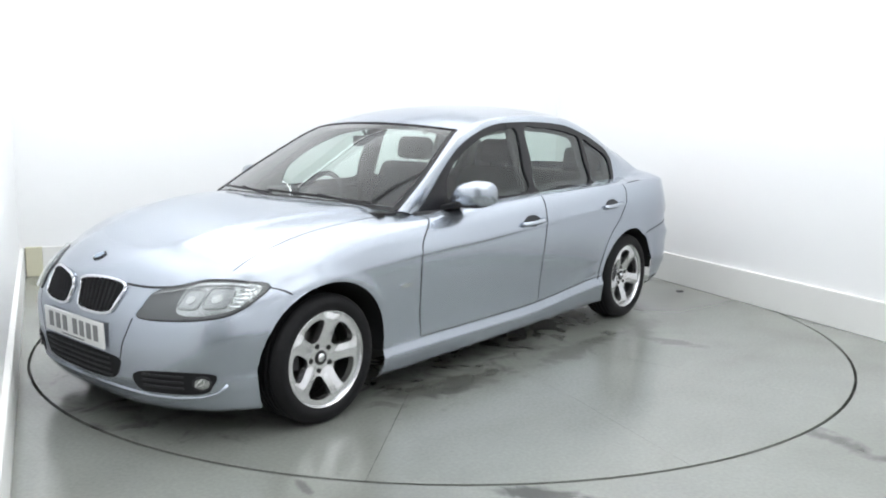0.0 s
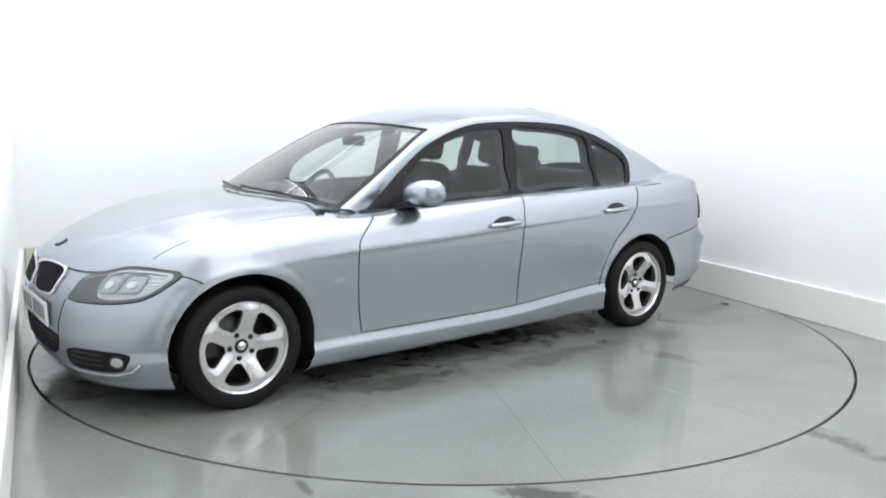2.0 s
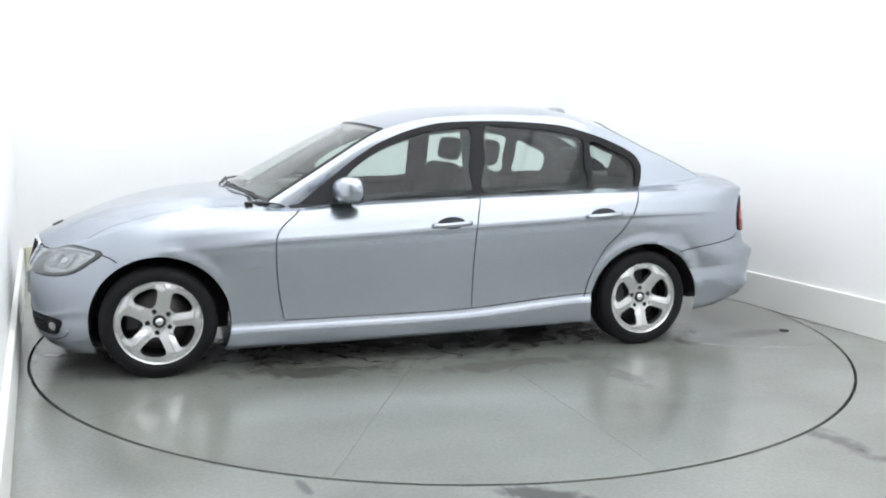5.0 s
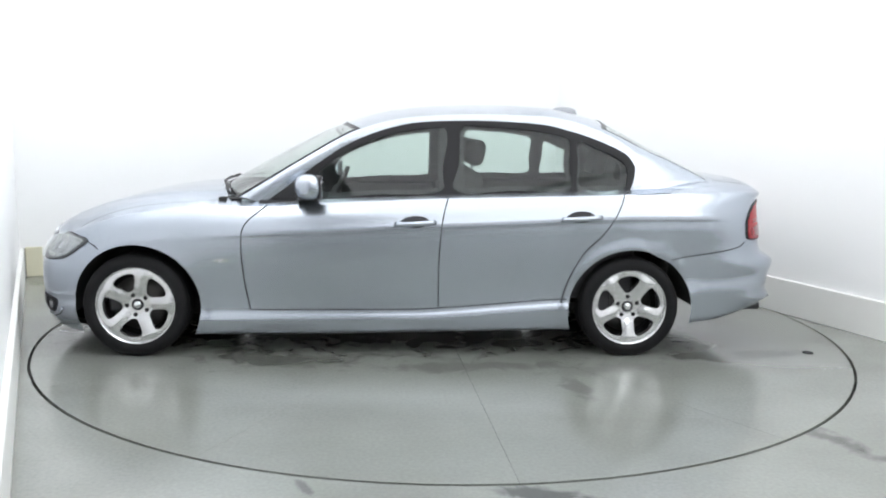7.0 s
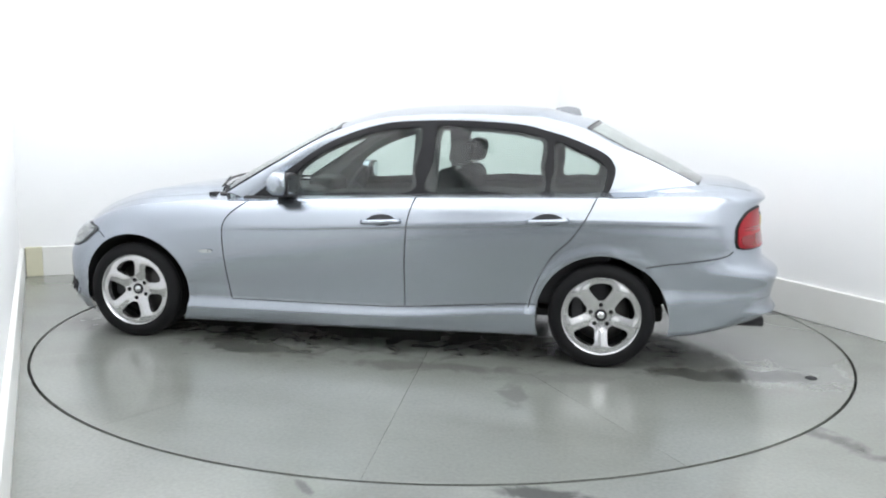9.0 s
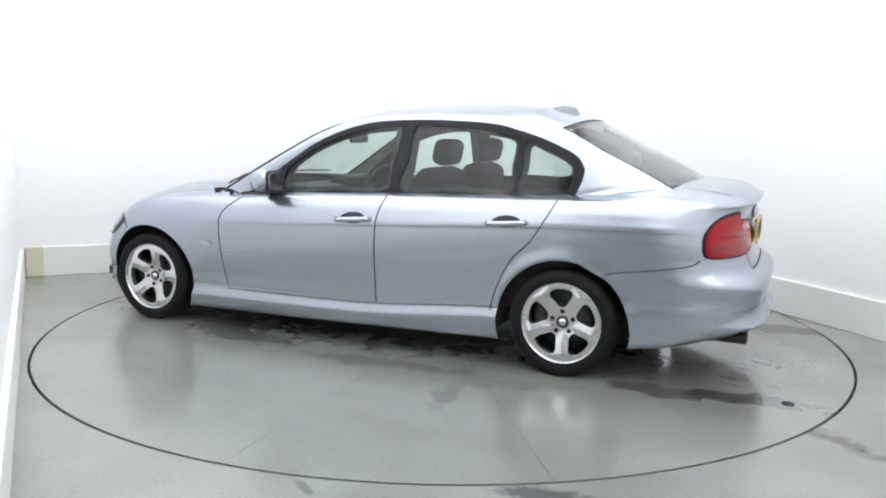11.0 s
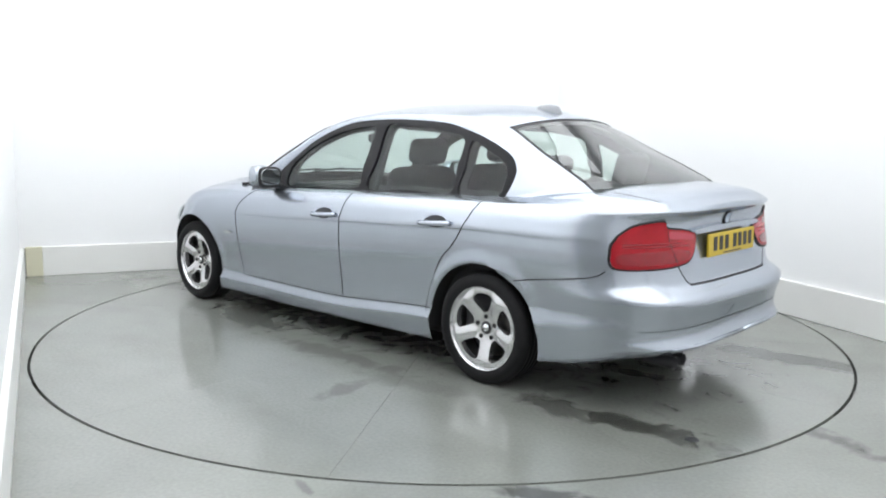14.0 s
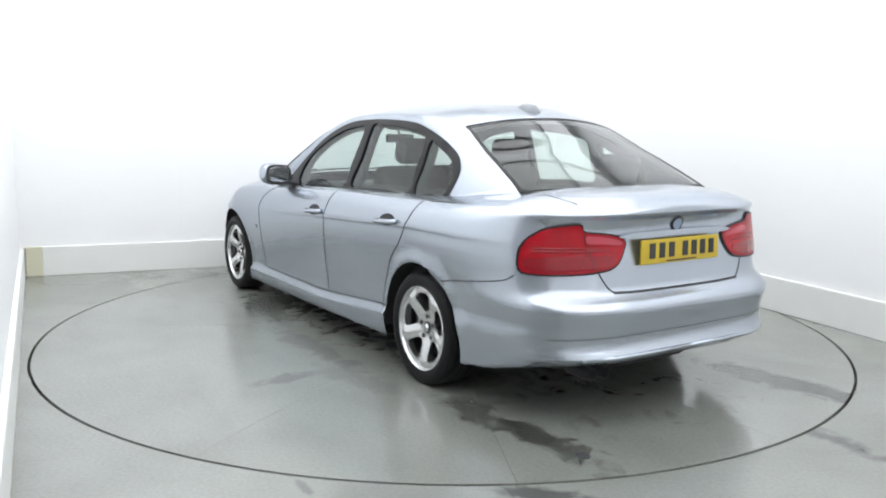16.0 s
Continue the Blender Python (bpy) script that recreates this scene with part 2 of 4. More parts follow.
    vv, ee, ff, *_ = delaunay_2d_cdt(pts, edges, [], 0, 1e-5)
    tris = [f for f in ff if inside(sum((vv[k] for k in f), Vector((0, 0))) / len(f), poly) and not any(inside(sum((vv[k] for k in f), Vector((0, 0))) / len(f), h) for h in holes)]
    bm = bmesh.new()
    top = [bm.verts.new(lift(p.x, p.y, 0.0)) for p in vv]
    for f in tris:
        try:
            bm.faces.new([top[k] for k in f])
        except ValueError:
            pass
    bmesh.ops.delete(bm, geom=[v for v in bm.verts if not v.link_faces], context="VERTS")
    if sink:
        rim = [e for e in bm.edges if len(e.link_faces) == 1]
        where = {v: k for k, v in enumerate(top) if v.is_valid}
        low = {}
        for e in rim:
            for v in e.verts:
                if v not in low:
                    p = vv[where[v]]
                    low[v] = bm.verts.new(lift(p.x, p.y, sink))
        for e in rim:
            a, b = e.verts
            bm.faces.new((a, b, low[b], low[a]))
    bmesh.ops.recalc_face_normals(bm, faces=bm.faces)
    tops = [f for f in bm.faces if len(f.verts) == 3]
    mu, mv = sum(p[0] for p in poly) / len(poly), sum(p[1] for p in poly) / len(poly)
    out = lift(mu, mv, 0.0) - lift(mu, mv, 0.01)
    if sum((f.normal * f.calc_area() for f in tops), Vector()).dot(out) < 0:
        bmesh.ops.reverse_faces(bm, faces=bm.faces)
    for f in bm.faces:
        f.smooth = True
    for e in bm.edges:
        if len(e.link_faces) == 2 and e.calc_face_angle(0) > 0.7:
            e.smooth = False
    return bm


def arc(cx, cy, r, a0, a1, n):
    return [(cx + r * math.cos(radians(a0 + (a1 - a0) * k / n)), cy + r * math.sin(radians(a0 + (a1 - a0) * k / n))) for k in range(n + 1)]


# ---- the room: three walls set square to one another round the turntable ----
ROOM = 24.0
E1 = Vector((math.cos(radians(ROOM)), math.sin(radians(ROOM)), 0))
E2 = Vector((-math.sin(radians(ROOM)), math.cos(radians(ROOM)), 0))
LEFT, RIGHT, BACK, FRONT, HIGH = -2.62, 2.44, 2.62, -6.2, 3.3
DISC_R = 2.459
TURN = pose(0, 0, 0, 0, 0, ROOM)


def room_part(name, bm, material, label="", parent=None):
    bmesh.ops.transform(bm, matrix=TURN, verts=bm.verts)
    return part(name, bm, material, parent, label)


def make_room():
    # floor ring round the turntable, with a dark slot between
    bm = bmesh.new()
    n = 192
    inner, outer = [], []
    for k in range(n):
        a = 2 * math.pi * k / n
        c, s = math.cos(a), math.sin(a)
        inner.append(bm.verts.new(((DISC_R + 0.008) * c, (DISC_R + 0.008) * s, 0)))
        t = min(((RIGHT + 0.1) / c if c > 1e-6 else 9e9), ((LEFT - 0.1) / c if c < -1e-6 else 9e9), ((BACK + 0.1) / s if s > 1e-6 else 9e9), ((FRONT - 0.1) / s if s < -1e-6 else 9e9))
        outer.append(bm.verts.new((t * c, t * s, 0)))
    for k in range(n):
        bm.faces.new((inner[k], outer[k], outer[(k + 1) % n], inner[(k + 1) % n]))
    low = [bm.verts.new((v.co.x, v.co.y, -0.12)) for v in inner]
    for k in range(n):
        bm.faces.new((inner[k], inner[(k + 1) % n], low[(k + 1) % n], low[k]))
    bm.faces.new(low)
    bmesh.ops.recalc_face_normals(bm, faces=bm.faces)
    tagged(room_part("floor", bm, M_FLOOR), label="worn grey-green painted concrete floor with damp stains", category="floor", kind="structure")
    T = 0.12

    def wall(name, x0, x1, y0, y1, label):
        return tagged(room_part(name, box(x1 - x0, y1 - y0, HIGH, ((x0 + x1) / 2, (y0 + y1) / 2, HIGH / 2), 0), M_WALL), label=label, category="wall", kind="structure")

    SKEW = pose(-2.655, BACK, 0, 0, 0, 2.6)
    long = BACK - FRONT + 0.3
    solid = 5.2
    bm = box(T, solid, HIGH, (-T / 2, -solid / 2, HIGH / 2), 0)
    bmesh.ops.transform(bm, matrix=SKEW, verts=bm.verts)
    tagged(room_part("wall_west", bm, M_WALL), label="plain white painted studio wall, brightly lit", category="wall", kind="structure")
    wall("wall_north", LEFT - T, RIGHT + T, BACK, BACK + T, "plain white painted studio wall, brightly lit")
    wall("wall_east", RIGHT, RIGHT + T, FRONT, BACK, "plain white painted studio wall, brightly lit")
    wall("wall_south", LEFT - 0.6, RIGHT + T, FRONT - T, FRONT, "plain white painted studio wall")
    # added, unseen dark slatted panel closes the room beside the camera and darkens reflections
    dark_panel = tagged(new("door_1"), label="unseen dark grey slatted panel added for the car's sides to reflect", category="door", kind="structure")
    for k in range(18):
        bm = box(0.05, long - solid - 0.01, 0.176, (-0.05, -(long + solid) / 2, 0.09 + 0.18 * k), 0.008, 1)
        bmesh.ops.transform(bm, matrix=SKEW, verts=bm.verts)
        room_part("slat", bm, M_DARK_PANEL, "", dark_panel)
    bm = box(RIGHT - LEFT + 1.3, BACK - FRONT + 2 * T, 0.1, ((LEFT + RIGHT) / 2, (BACK + FRONT) / 2, HIGH + 0.05), 0)
    tagged(room_part("ceiling", bm, M_CEIL), label="white studio ceiling", category="ceiling", kind="structure")
    # kick boards
    BH, BT = 0.245, 0.03

    def board(x0, x1, y0, y1):
        return tagged(room_part("baseboard", box(x1 - x0, y1 - y0, BH, ((x0 + x1) / 2, (y0 + y1) / 2, BH / 2), 0.004, 1), M_BOARD), label="tall scuffed pale grey kick board along the wall", category="baseboard", kind="structure")

    bm = box(BT, solid - 0.04, BH, (BT / 2, -solid / 2 - 0.02, BH / 2), 0.004, 1)
    bmesh.ops.transform(bm, matrix=SKEW, verts=bm.verts)
    tagged(room_part("baseboard", bm, M_BOARD), label="tall scuffed pale grey kick board along the wall", category="baseboard", kind="structure")
    board(LEFT + 0.132, RIGHT - BT - 0.002, BACK - BT, BACK)
    board(RIGHT - BT, RIGHT, FRONT, BACK)
    tagged(room_part("trim", box(0.012, 0.004, HIGH - 0.3, (-1.37, BACK - 0.002, BH + (HIGH - 0.3) / 2), 0), M_WALL), label="thin cover strip over a joint in the wall lining", category="trim", kind="structure")
    tagged(room_part("baseboard", box(0.126, BT, BH, (LEFT + 0.004 + 0.063, BACK - BT / 2, BH / 2), 0.004, 1), M_BOARD_END), label="yellowed end piece of the kick board", category="baseboard", kind="structure")


def make_ceiling_light(cx, cy, sx, sy, cover=None, label="large white fluorescent light panel on the ceiling"):
    ob = new("ceiling_light")
    ob.matrix_world = TURN @ pose(cx, cy, HIGH - 0.06)
    f = 0.025
    for x, y, w, d in ((0, sy / 2, sx + f, f), (0, -sy / 2, sx + f, f), (sx / 2, 0, f, sy - f), (-sx / 2, 0, f, sy - f)):
        part("frame", box(w, d, 0.08, (x, y, 0.02), 0.004, 1), M_CEIL, ob)
    part("diffuser", box(sx - f, sy - f, 0.02, (0, 0, 0.0), 0), cover or M_DIFFUSER, ob, "glowing white diffuser")
    return tagged(ob, label=label, category="ceiling light", group="ceiling light panels")


def make_turntable():
    ob = new("turntable")
    gap, R = 0.0007, DISC_R - 0.008
    for k in range(12):
        a0, a1 = radians(33.3 + 30 * k), radians(63.3 + 30 * k)
        am = (a0 + a1) / 2
        ox, oy = math.cos(am) * gap / math.sin(radians(15)), math.sin(am) * gap / math.sin(radians(15))
        rim = [(R * math.cos(a0 + (a1 - a0) * j / 16 + (gap / R if j == 0 else -gap / R if j == 16 else 0)), R * math.sin(a0 + (a1 - a0) * j / 16 + (gap / R if j == 0 else -gap / R if j == 16 else 0))) for j in range(17)]
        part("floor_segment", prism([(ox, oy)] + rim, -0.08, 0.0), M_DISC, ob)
    bm = lathe([(0.0, 0.0), (0.022, 0.0), (0.025, 0.002), (0.03, 0.002), (0.031, 0.0)], 20, "Z")
    bmesh.ops.translate(bm, vec=(-2.13, 0.72, 0.001), verts=bm.verts)
    part("lifting_eye", bm, M_SEAM, ob, "small dark lifting hole")
    return tagged(ob, label="round grey-green turntable flush with the floor, stained and damp, with shade painted in under the car", category="turntable")


make_room()
for cy in (-5.15, -3.1, -1.05, 1.0):
    make_ceiling_light(-0.09, cy, 4.5, 2.005)


def make_wall_fill(cx, cy, length, turn, cover, tilt=80):
    """A long added trough light, unseen under the ceiling, whose open side faces the wall to brighten it."""
    ob = new("wall_washer_light")
    ob.matrix_world = TURN @ pose(cx, cy, HIGH - 0.24, 0, 0, turn)
    tip = pose(0, 0, 0, 0, tilt, 0)
    bm = box(0.44, length, 0.05, (0, 0, 0.03), 0.006, 1)
    bmesh.ops.transform(bm, matrix=tip, verts=bm.verts)
    part("housing", bm, M_ALLOY, ob, "white metal trough housing")
    bm = box(0.40, length - 0.06, 0.004, (0, 0, 0.0), 0)
    bmesh.ops.transform(bm, matrix=tip, verts=bm.verts)
    part("tube_cover", bm, cover, ob, "glowing white cover of the added light")
    for y in (-length * 0.4, 0, length * 0.4):
        part("hanger", tube([(0.02, y, 0.05), (0.02, y, 0.24)], 0.008, 6), M_ALLOY, ob)
    return tagged(ob, label="long unseen trough light added to brighten the wall", category="wall light", group="wall washer lights")


# added fill along three walls, strongest on the west one
make_wall_fill(-1.55, 0.0, 4.8, 0, M_WALL_FILL_WEST, 79)
make_wall_fill(1.35, -1.7, 8.2, 180, M_WALL_FILL, 64)
make_wall_fill(0.0, 1.55, 3.4, -90, M_WALL_FILL, 70)
TURNTABLE = make_turntable()

# ---- the car: a mid-size saloon; its space has x forward, y to its left ----
CAR = tagged(new("car"), label="silver-blue metallic four-door saloon car on the turntable", category="car")
CX, CY = 0.366, -0.044
BASE = pose(CX, CY, 0)
AXLE, HUB_Z = 1.38, 0.2865
ARCH = ((1.371, 0.285, 0.346), (-1.381, 0.266, 0.357))


def curve(table):
    xs = np.array([p[0] for p in table], float)
    ys = np.array([p[1] for p in table], float)
    o = np.argsort(xs)
    xs, ys = xs[o], ys[o]
    d = np.diff(ys) / np.diff(xs)
    m = np.concatenate([[d[0]], np.where(d[:-1] * d[1:] > 0, 2 * d[:-1] * d[1:] / (d[:-1] + d[1:] + 1e-12), 0), [d[-1]]])

    def f(x):
        x = np.clip(x, xs[0], xs[-1])
        k = np.clip(np.searchsorted(xs, x) - 1, 0, len(xs) - 2)
        h = xs[k + 1] - xs[k]
        t = (x - xs[k]) / h
        return (ys[k] * (1 + 2 * t) * (1 - t) ** 2 + h * m[k] * t * (1 - t) ** 2 + ys[k + 1] * t * t * (3 - 2 * t) + h * m[k + 1] * t * t * (t - 1))

    return f


Z_LOW = curve([(-2.4, 0.292), (-2.15, 0.275), (-1.76, 0.195), (-1.0, 0.150), (1.0, 0.118), (1.7, 0.118), (2.2, 0.125)])
Z_ROCK = curve([(-2.4, 0.36), (-1.6, 0.33), (-0.92, 0.296), (-0.1, 0.239), (1.0, 0.231), (1.7, 0.20), (2.2, 0.19)])
Z_CREASE = curve([(-2.4, 0.80), (-1.8, 0.808), (-1.33, 0.802), (-0.71, 0.771), (-0.1, 0.740), (0.37, 0.714), (0.77, 0.697), (1.3, 0.66), (1.9, 0.54), (2.2, 0.47)])
Z_SIDE = curve([(2.2, 0.57), (2.05, 0.60), (1.9, 0.645), (1.75, 0.70), (1.55, 0.762), (1.3, 0.815), (1.0, 0.842), (0.67, 0.848), (0.36, 0.872), (0.07, 0.887), (-0.34, 0.906), (-0.72, 0.917), (-1.04, 0.926), (-1.36, 0.935), (-1.7, 0.95), (-1.9, 0.955), (-2.1, 0.945), (-2.3, 0.93)])
Z_MID = curve([(2.2, 0.575), (2.1, 0.61), (2.05, 0.65), (1.95, 0.705), (1.8, 0.768), (1.6, 0.833), (1.4, 0.878), (1.2, 0.908), (1.0, 0.922), (0.8, 0.925), (0.5, 0.93), (-1.5, 0.99), (-1.75, 1.025), (-1.9, 1.025), (-2.05, 1.015), (-2.14, 1.008), (-2.19, 0.995), (-2.23, 0.97), (-2.26, 0.955)])
X_NOSE = curve([(0.10, 1.975), (0.16, 2.03), (0.25, 2.06), (0.35, 2.07), (0.45, 2.072), (0.52, 2.068), (0.57, 2.052), (0.61, 2.032), (0.66, 2.005)])
X_TAIL = curve([(0.13, -2.22), (0.22, -2.28), (0.29, -2.33), (0.32, -2.366), (0.345, -2.348), (0.38, -2.338), (0.45, -2.352), (0.515, -2.370), (0.535, -2.369), (0.56, -2.335), (0.59, -2.284), (0.64, -2.274), (0.72, -2.258), (0.80, -2.242), (0.86, -2.240), (0.90, -2.254), (0.932, -2.286), (0.947, -2.287), (0.96, -2.270)])
N_NOSE = curve([(0.1, 2.8), (0.35, 2.85), (0.45, 2.75), (0.55, 2.4), (0.7, 2.25)])
FX, RX = 1.30, -1.45


def smooth01(x, a, b):
    t = min(1.0, max(0.0, (x - a) / (b - a)))
    return t * t * (3 - 2 * t)


def column_levels(x):
    """Heights and half-widths up the side at x, from the sill to the shoulder."""
    mid = smooth01(x, -1.46, -1.26) * (1 - smooth01(x, 1.30, 1.46))
    cr = smooth01(x, -2.05, -1.7) * (1 - smooth01(x, 0.55, 1.15))
    zb, zr, zc, zs = float(Z_LOW(x)), float(Z_ROCK(x)), float(Z_CREASE(x)), float(Z_SIDE(x))
    zr = max(zr, zb + 0.06)
    rows = [(zb, 0.80), (zb + 0.015, 0.832)]
    door = ((zr - 0.03, 0.853), (zr - 0.008, 0.853), (zr + 0.006, 0.842), (zr + 0.03, 0.836), (zr + 0.055, 0.838))
    bump = (0.842, 0.846, 0.85, 0.852, 0.855)
    for (z, w), wb in zip(door, bump):
        rows.append((z, w * mid + wb * (1 - mid)))
    z0 = zr + 0.055
    body = ((0.15, 0.842), (0.3, 0.850), (0.45, 0.858), (0.6, 0.8655), (0.75, 0.871), (0.88, 0.8745))
    for f, w in body:
        rows.append((z0 + (zc - 0.014 - z0) * f, w + 0.004 * (1 - mid)))
    rows.append((zc - 0.014, 0.8755))
    rows.append((zc, 0.8755 + 0.005 * cr))
    rows.append((zc + 0.016, 0.870 + 0.003 * cr))
    for f, w in ((0.25, 0.863), (0.5, 0.851), (0.7, 0.836), (0.85, 0.818), (0.94, 0.802), (1.0, 0.778)):
        rows.append((zc + 0.016 + (zs - zc - 0.016) * f, w))
    return rows


DECK = (0.975, 0.94, 0.905, 0.87, 0.835, 0.80, 0.765, 0.73, 0.695, 0.66, 0.62, 0.58, 0.54, 0.50, 0.45, 0.40, 0.34, 0.28, 0.22, 0.16, 0.11, 0.05, 0.0)


def body_grid():
    cols = []
    nf, ns, nr = 64, 150, 60
    for k in range(nf):
        cols.append(("f", 90.0 * (k / nf) ** 0.9))
    for k in range(ns + 1):
        cols.append(("s", FX + (RX - FX) * k / ns))
    for k in range(1, nr + 1):
        cols.append(("r", 90.0 * (1 - k / nr)))
    G = []
    for kind, q in cols:
        if kind == "f":
            c0, s0 = math.cos(radians(q)), math.sin(radians(q))
            xn = FX + 0.82 * c0
        elif kind == "r":
            c0, s0 = math.cos(radians(q)), math.sin(radians(q))
            xn = RX - 0.84 * c0 ** 0.65
        else:
            xn = q
        rows = column_levels(xn)
        # insert points between the rows
        fine = []
        for i, ((za, wa), (zb, wb)) in enumerate(zip(rows, rows[1:])):
            m = 3 if i == 1 or 7 <= i <= 12 else (2 if i > 15 or i == 6 else 1)
            for j in range(m):
                fine.append((za + (zb - za) * j / m, wa + (wb - wa) * j / m))
        fine.append(rows[-1])
        col = []
        for z, w in fine:
            if kind == "f":
                n = float(N_NOSE(z))
                x, y = FX + (float(X_NOSE(z)) - FX) * c0 ** (2 / n), w * s0 ** (2 / n)
            elif kind == "r":
                n = 4.05 - 0.3 * smooth01(z, 0.56, 0.66)
                x, y = RX + (float(X_TAIL(z)) - RX) * c0 ** (2 / n), w * s0 ** (2 / n)
            else:
                x, y = xn, w
            col.append([x, y, z])
        x, y, z = col[-1]
        for f in DECK:
            xx = x
            zs, zc = float(Z_SIDE(xx)), float(Z_MID(xx))
            zz = z + (max(zc, z) - z) * (1 - f ** 3.6)
            if xx > 0.6:
                # the bonnet's two raised lines, from the grilles to the screen pillars
                line = 0.34 + 0.24 * smooth01(-xx, -1.95, -0.95)
                off_line = y * f - line
                zz += 0.006 * smooth01(off_line, -0.20, 0.0) * (1 - smooth01(off_line, 0.0, 0.045)) * (1 - smooth01(xx, 1.75, 1.98)) * smooth01(xx, 0.72, 0.95)
            col.append([xx, y * f, zz])
        G.append(col)
    n = max(len(c) for c in G)
    assert all(len(c) == n for c in G), sorted({len(c) for c in G})
    return np.array(G)


def cut_arches(G):
    """Open the wheel arches: grid points just inside the edge move out onto it."""
    C, L, _ = G.shape
    keep = np.ones((C - 1, L - 1), bool)
    for ax, az, ar in ARCH:
        d = np.hypot(G[:, :, 0] - ax, G[:, :, 2] - az)
        side = G[:, :, 1] > 0.5
        G[:, :, 1] += np.where(side, (0.006 if ax > 0 else 0.011) * np.clip((ar + 0.055 - d) / 0.03, 0, 1), 0)
        ins = (d < ar) & side
        near = np.zeros_like(ins)
        for dx in (-1, 0, 1):
            for dz in (-1, 0, 1):
                near |= np.roll(np.roll(~ins, dx, 0), dz, 1)
        snap = ins & near
        k = np.where(snap, ar / np.maximum(d, 1e-6), 1.0)
        G[:, :, 0] = ax + (G[:, :, 0] - ax) * k
        G[:, :, 2] = az + (G[:, :, 2] - az) * k
        deep = ins & ~snap
        for a, b in ((0, 0), (1, 0), (0, 1), (1, 1)):
            keep &= ~deep[a : a + C - 1, b : b + L - 1]
        allin = ins[:-1, :-1] & ins[1:, :-1] & ins[:-1, 1:] & ins[1:, 1:]
        keep &= ~allin
    return keep


GRID = body_grid()
KEEP = cut_arches(GRID)
NC, NL = GRID.shape[:2]
N_SIDE = NL - len(DECK)
mid_pt = 0.25 * (GRID[:-1, :-1] + GRID[1:, :-1] + GRID[:-1, 1:] + GRID[1:, 1:])
deck_face = np.arange(NL - 1)[None, :] >= N_SIDE - 1
cab_front = 0.79 + 0.21 * (1 - np.clip(mid_pt[:, :, 1] / 0.72, 0, 1) ** 2)
cab_rear = -1.84 - 0.11 * (1 - np.clip(mid_pt[:, :, 1] / 0.65, 0, 1) ** 2)
cabin = deck_face & (mid_pt[:, :, 0] < cab_front) & (mid_pt[:, :, 0] > cab_rear) & (mid_pt[:, :, 1] < 0.695)
KEEP &= ~cabin
VERTS = GRID.reshape(-1, 3)
QUADS = [(c * NL + l, c * NL + l + 1, (c + 1) * NL + l + 1, (c + 1) * NL + l) for c in range(NC - 1) for l in range(NL - 1)]
KEPT = KEEP.reshape(-1)
fx = np.array(QUADS)
e1, e2 = VERTS[fx[:, 2]] - VERTS[fx[:, 0]], VERTS[fx[:, 3]] - VERTS[fx[:, 1]]
fn = np.cross(e1, e2)
VN = np.zeros_like(VERTS)
for k in range(4):
    np.add.at(VN, fx[:, k], np.where(KEPT[:, None], fn, 0))
on_mid = np.abs(VERTS[:, 1]) < 1e-6
VN[on_mid, 1] = 0
VN /= np.maximum(np.linalg.norm(VN, axis=1, keepdims=True), 1e-9)
if VN[np.argmax(VERTS[:, 1]), 1] < 0:
    VN = -VN
    QUADS = [q[::-1] for q in QUADS]
SHELL = BVHTree.FromPolygons([Vector(v) for v in VERTS], [q for q, k in zip(QUADS, KEPT) if k])


def panel(name, mask, parent, material, sides=(1,), label=""):
    """A body panel out of the faces of the shell that mask picks; sides: 1 left, -1 right, both for one across the middle."""
    verts, faces, norms = [], [], []
    for s in sides:
        pick = [q for q, m in zip(QUADS, mask) if m]
        used = sorted({k for q in pick for k in q})
        at = {k: len(verts) + i for i, k in enumerate(used)}
        for k in used:
            v, n = VERTS[k], VN[k]
            verts.append((v[0] + CX, v[1] * s + CY, v[2]))
            norms.append((n[0], n[1] * s, n[2]))
        faces += [tuple(at[k] for k in (q if s > 0 else q[::-1])) for q in pick]
    me = mesh_of(verts, faces, material, True, name)
    me.normals_split_custom_set_from_vertices(norms)
    return part(name, me, material, parent, label)


SEAM_A = [(0.663, 0.846), (0.76, 0.765), (0.792, 0.70), (0.795, 0.577), (0.782, 0.418), (0.757, 0.272)]
SEAM_B = [(-0.34, 0.908), (-0.311, 0.814), (-0.294, 0.689), (-0.286, 0.499), (-0.288, 0.286)]
SEAM_C = [(-1.33, 0.925), (-1.275, 0.814), (-1.20, 0.703), (-1.11, 0.613), (-1.045, 0.50), (-1.005, 0.40), (-0.985, 0.315)]
MP = mid_pt.reshape(-1, 3)
DF = np.broadcast_to(deck_face, (NC - 1, NL - 1)).reshape(-1)
at_z = lambda seam, z: np.interp(z, [p[1] for p in seam[::-1]], [p[0] for p in seam[::-1]])
z_sill = Z_ROCK(MP[:, 0]) + 0.03
side_face = ~DF & KEPT
in_front = side_face & (MP[:, 0] < at_z(SEAM_A, MP[:, 2])) & (MP[:, 0] > at_z(SEAM_B, MP[:, 2])) & (MP[:, 2] > z_sill)
in_rear = side_face & (MP[:, 0] <= at_z(SEAM_B, MP[:, 2])) & (MP[:, 0] > at_z(SEAM_C, MP[:, 2])) & (MP[:, 2] > z_sill)
z_bonnet = np.interp(MP[:, 0], [0.8, 1.2, 1.6, 1.8, 2.0, 2.2], [0.83, 0.80, 0.715, 0.665, 0.63, 0.60])
y_bonnet = np.interp(MP[:, 0], [0.7, 1.2, 1.7, 2.0, 2.15], [0.66, 0.68, 0.66, 0.50, 0.3])
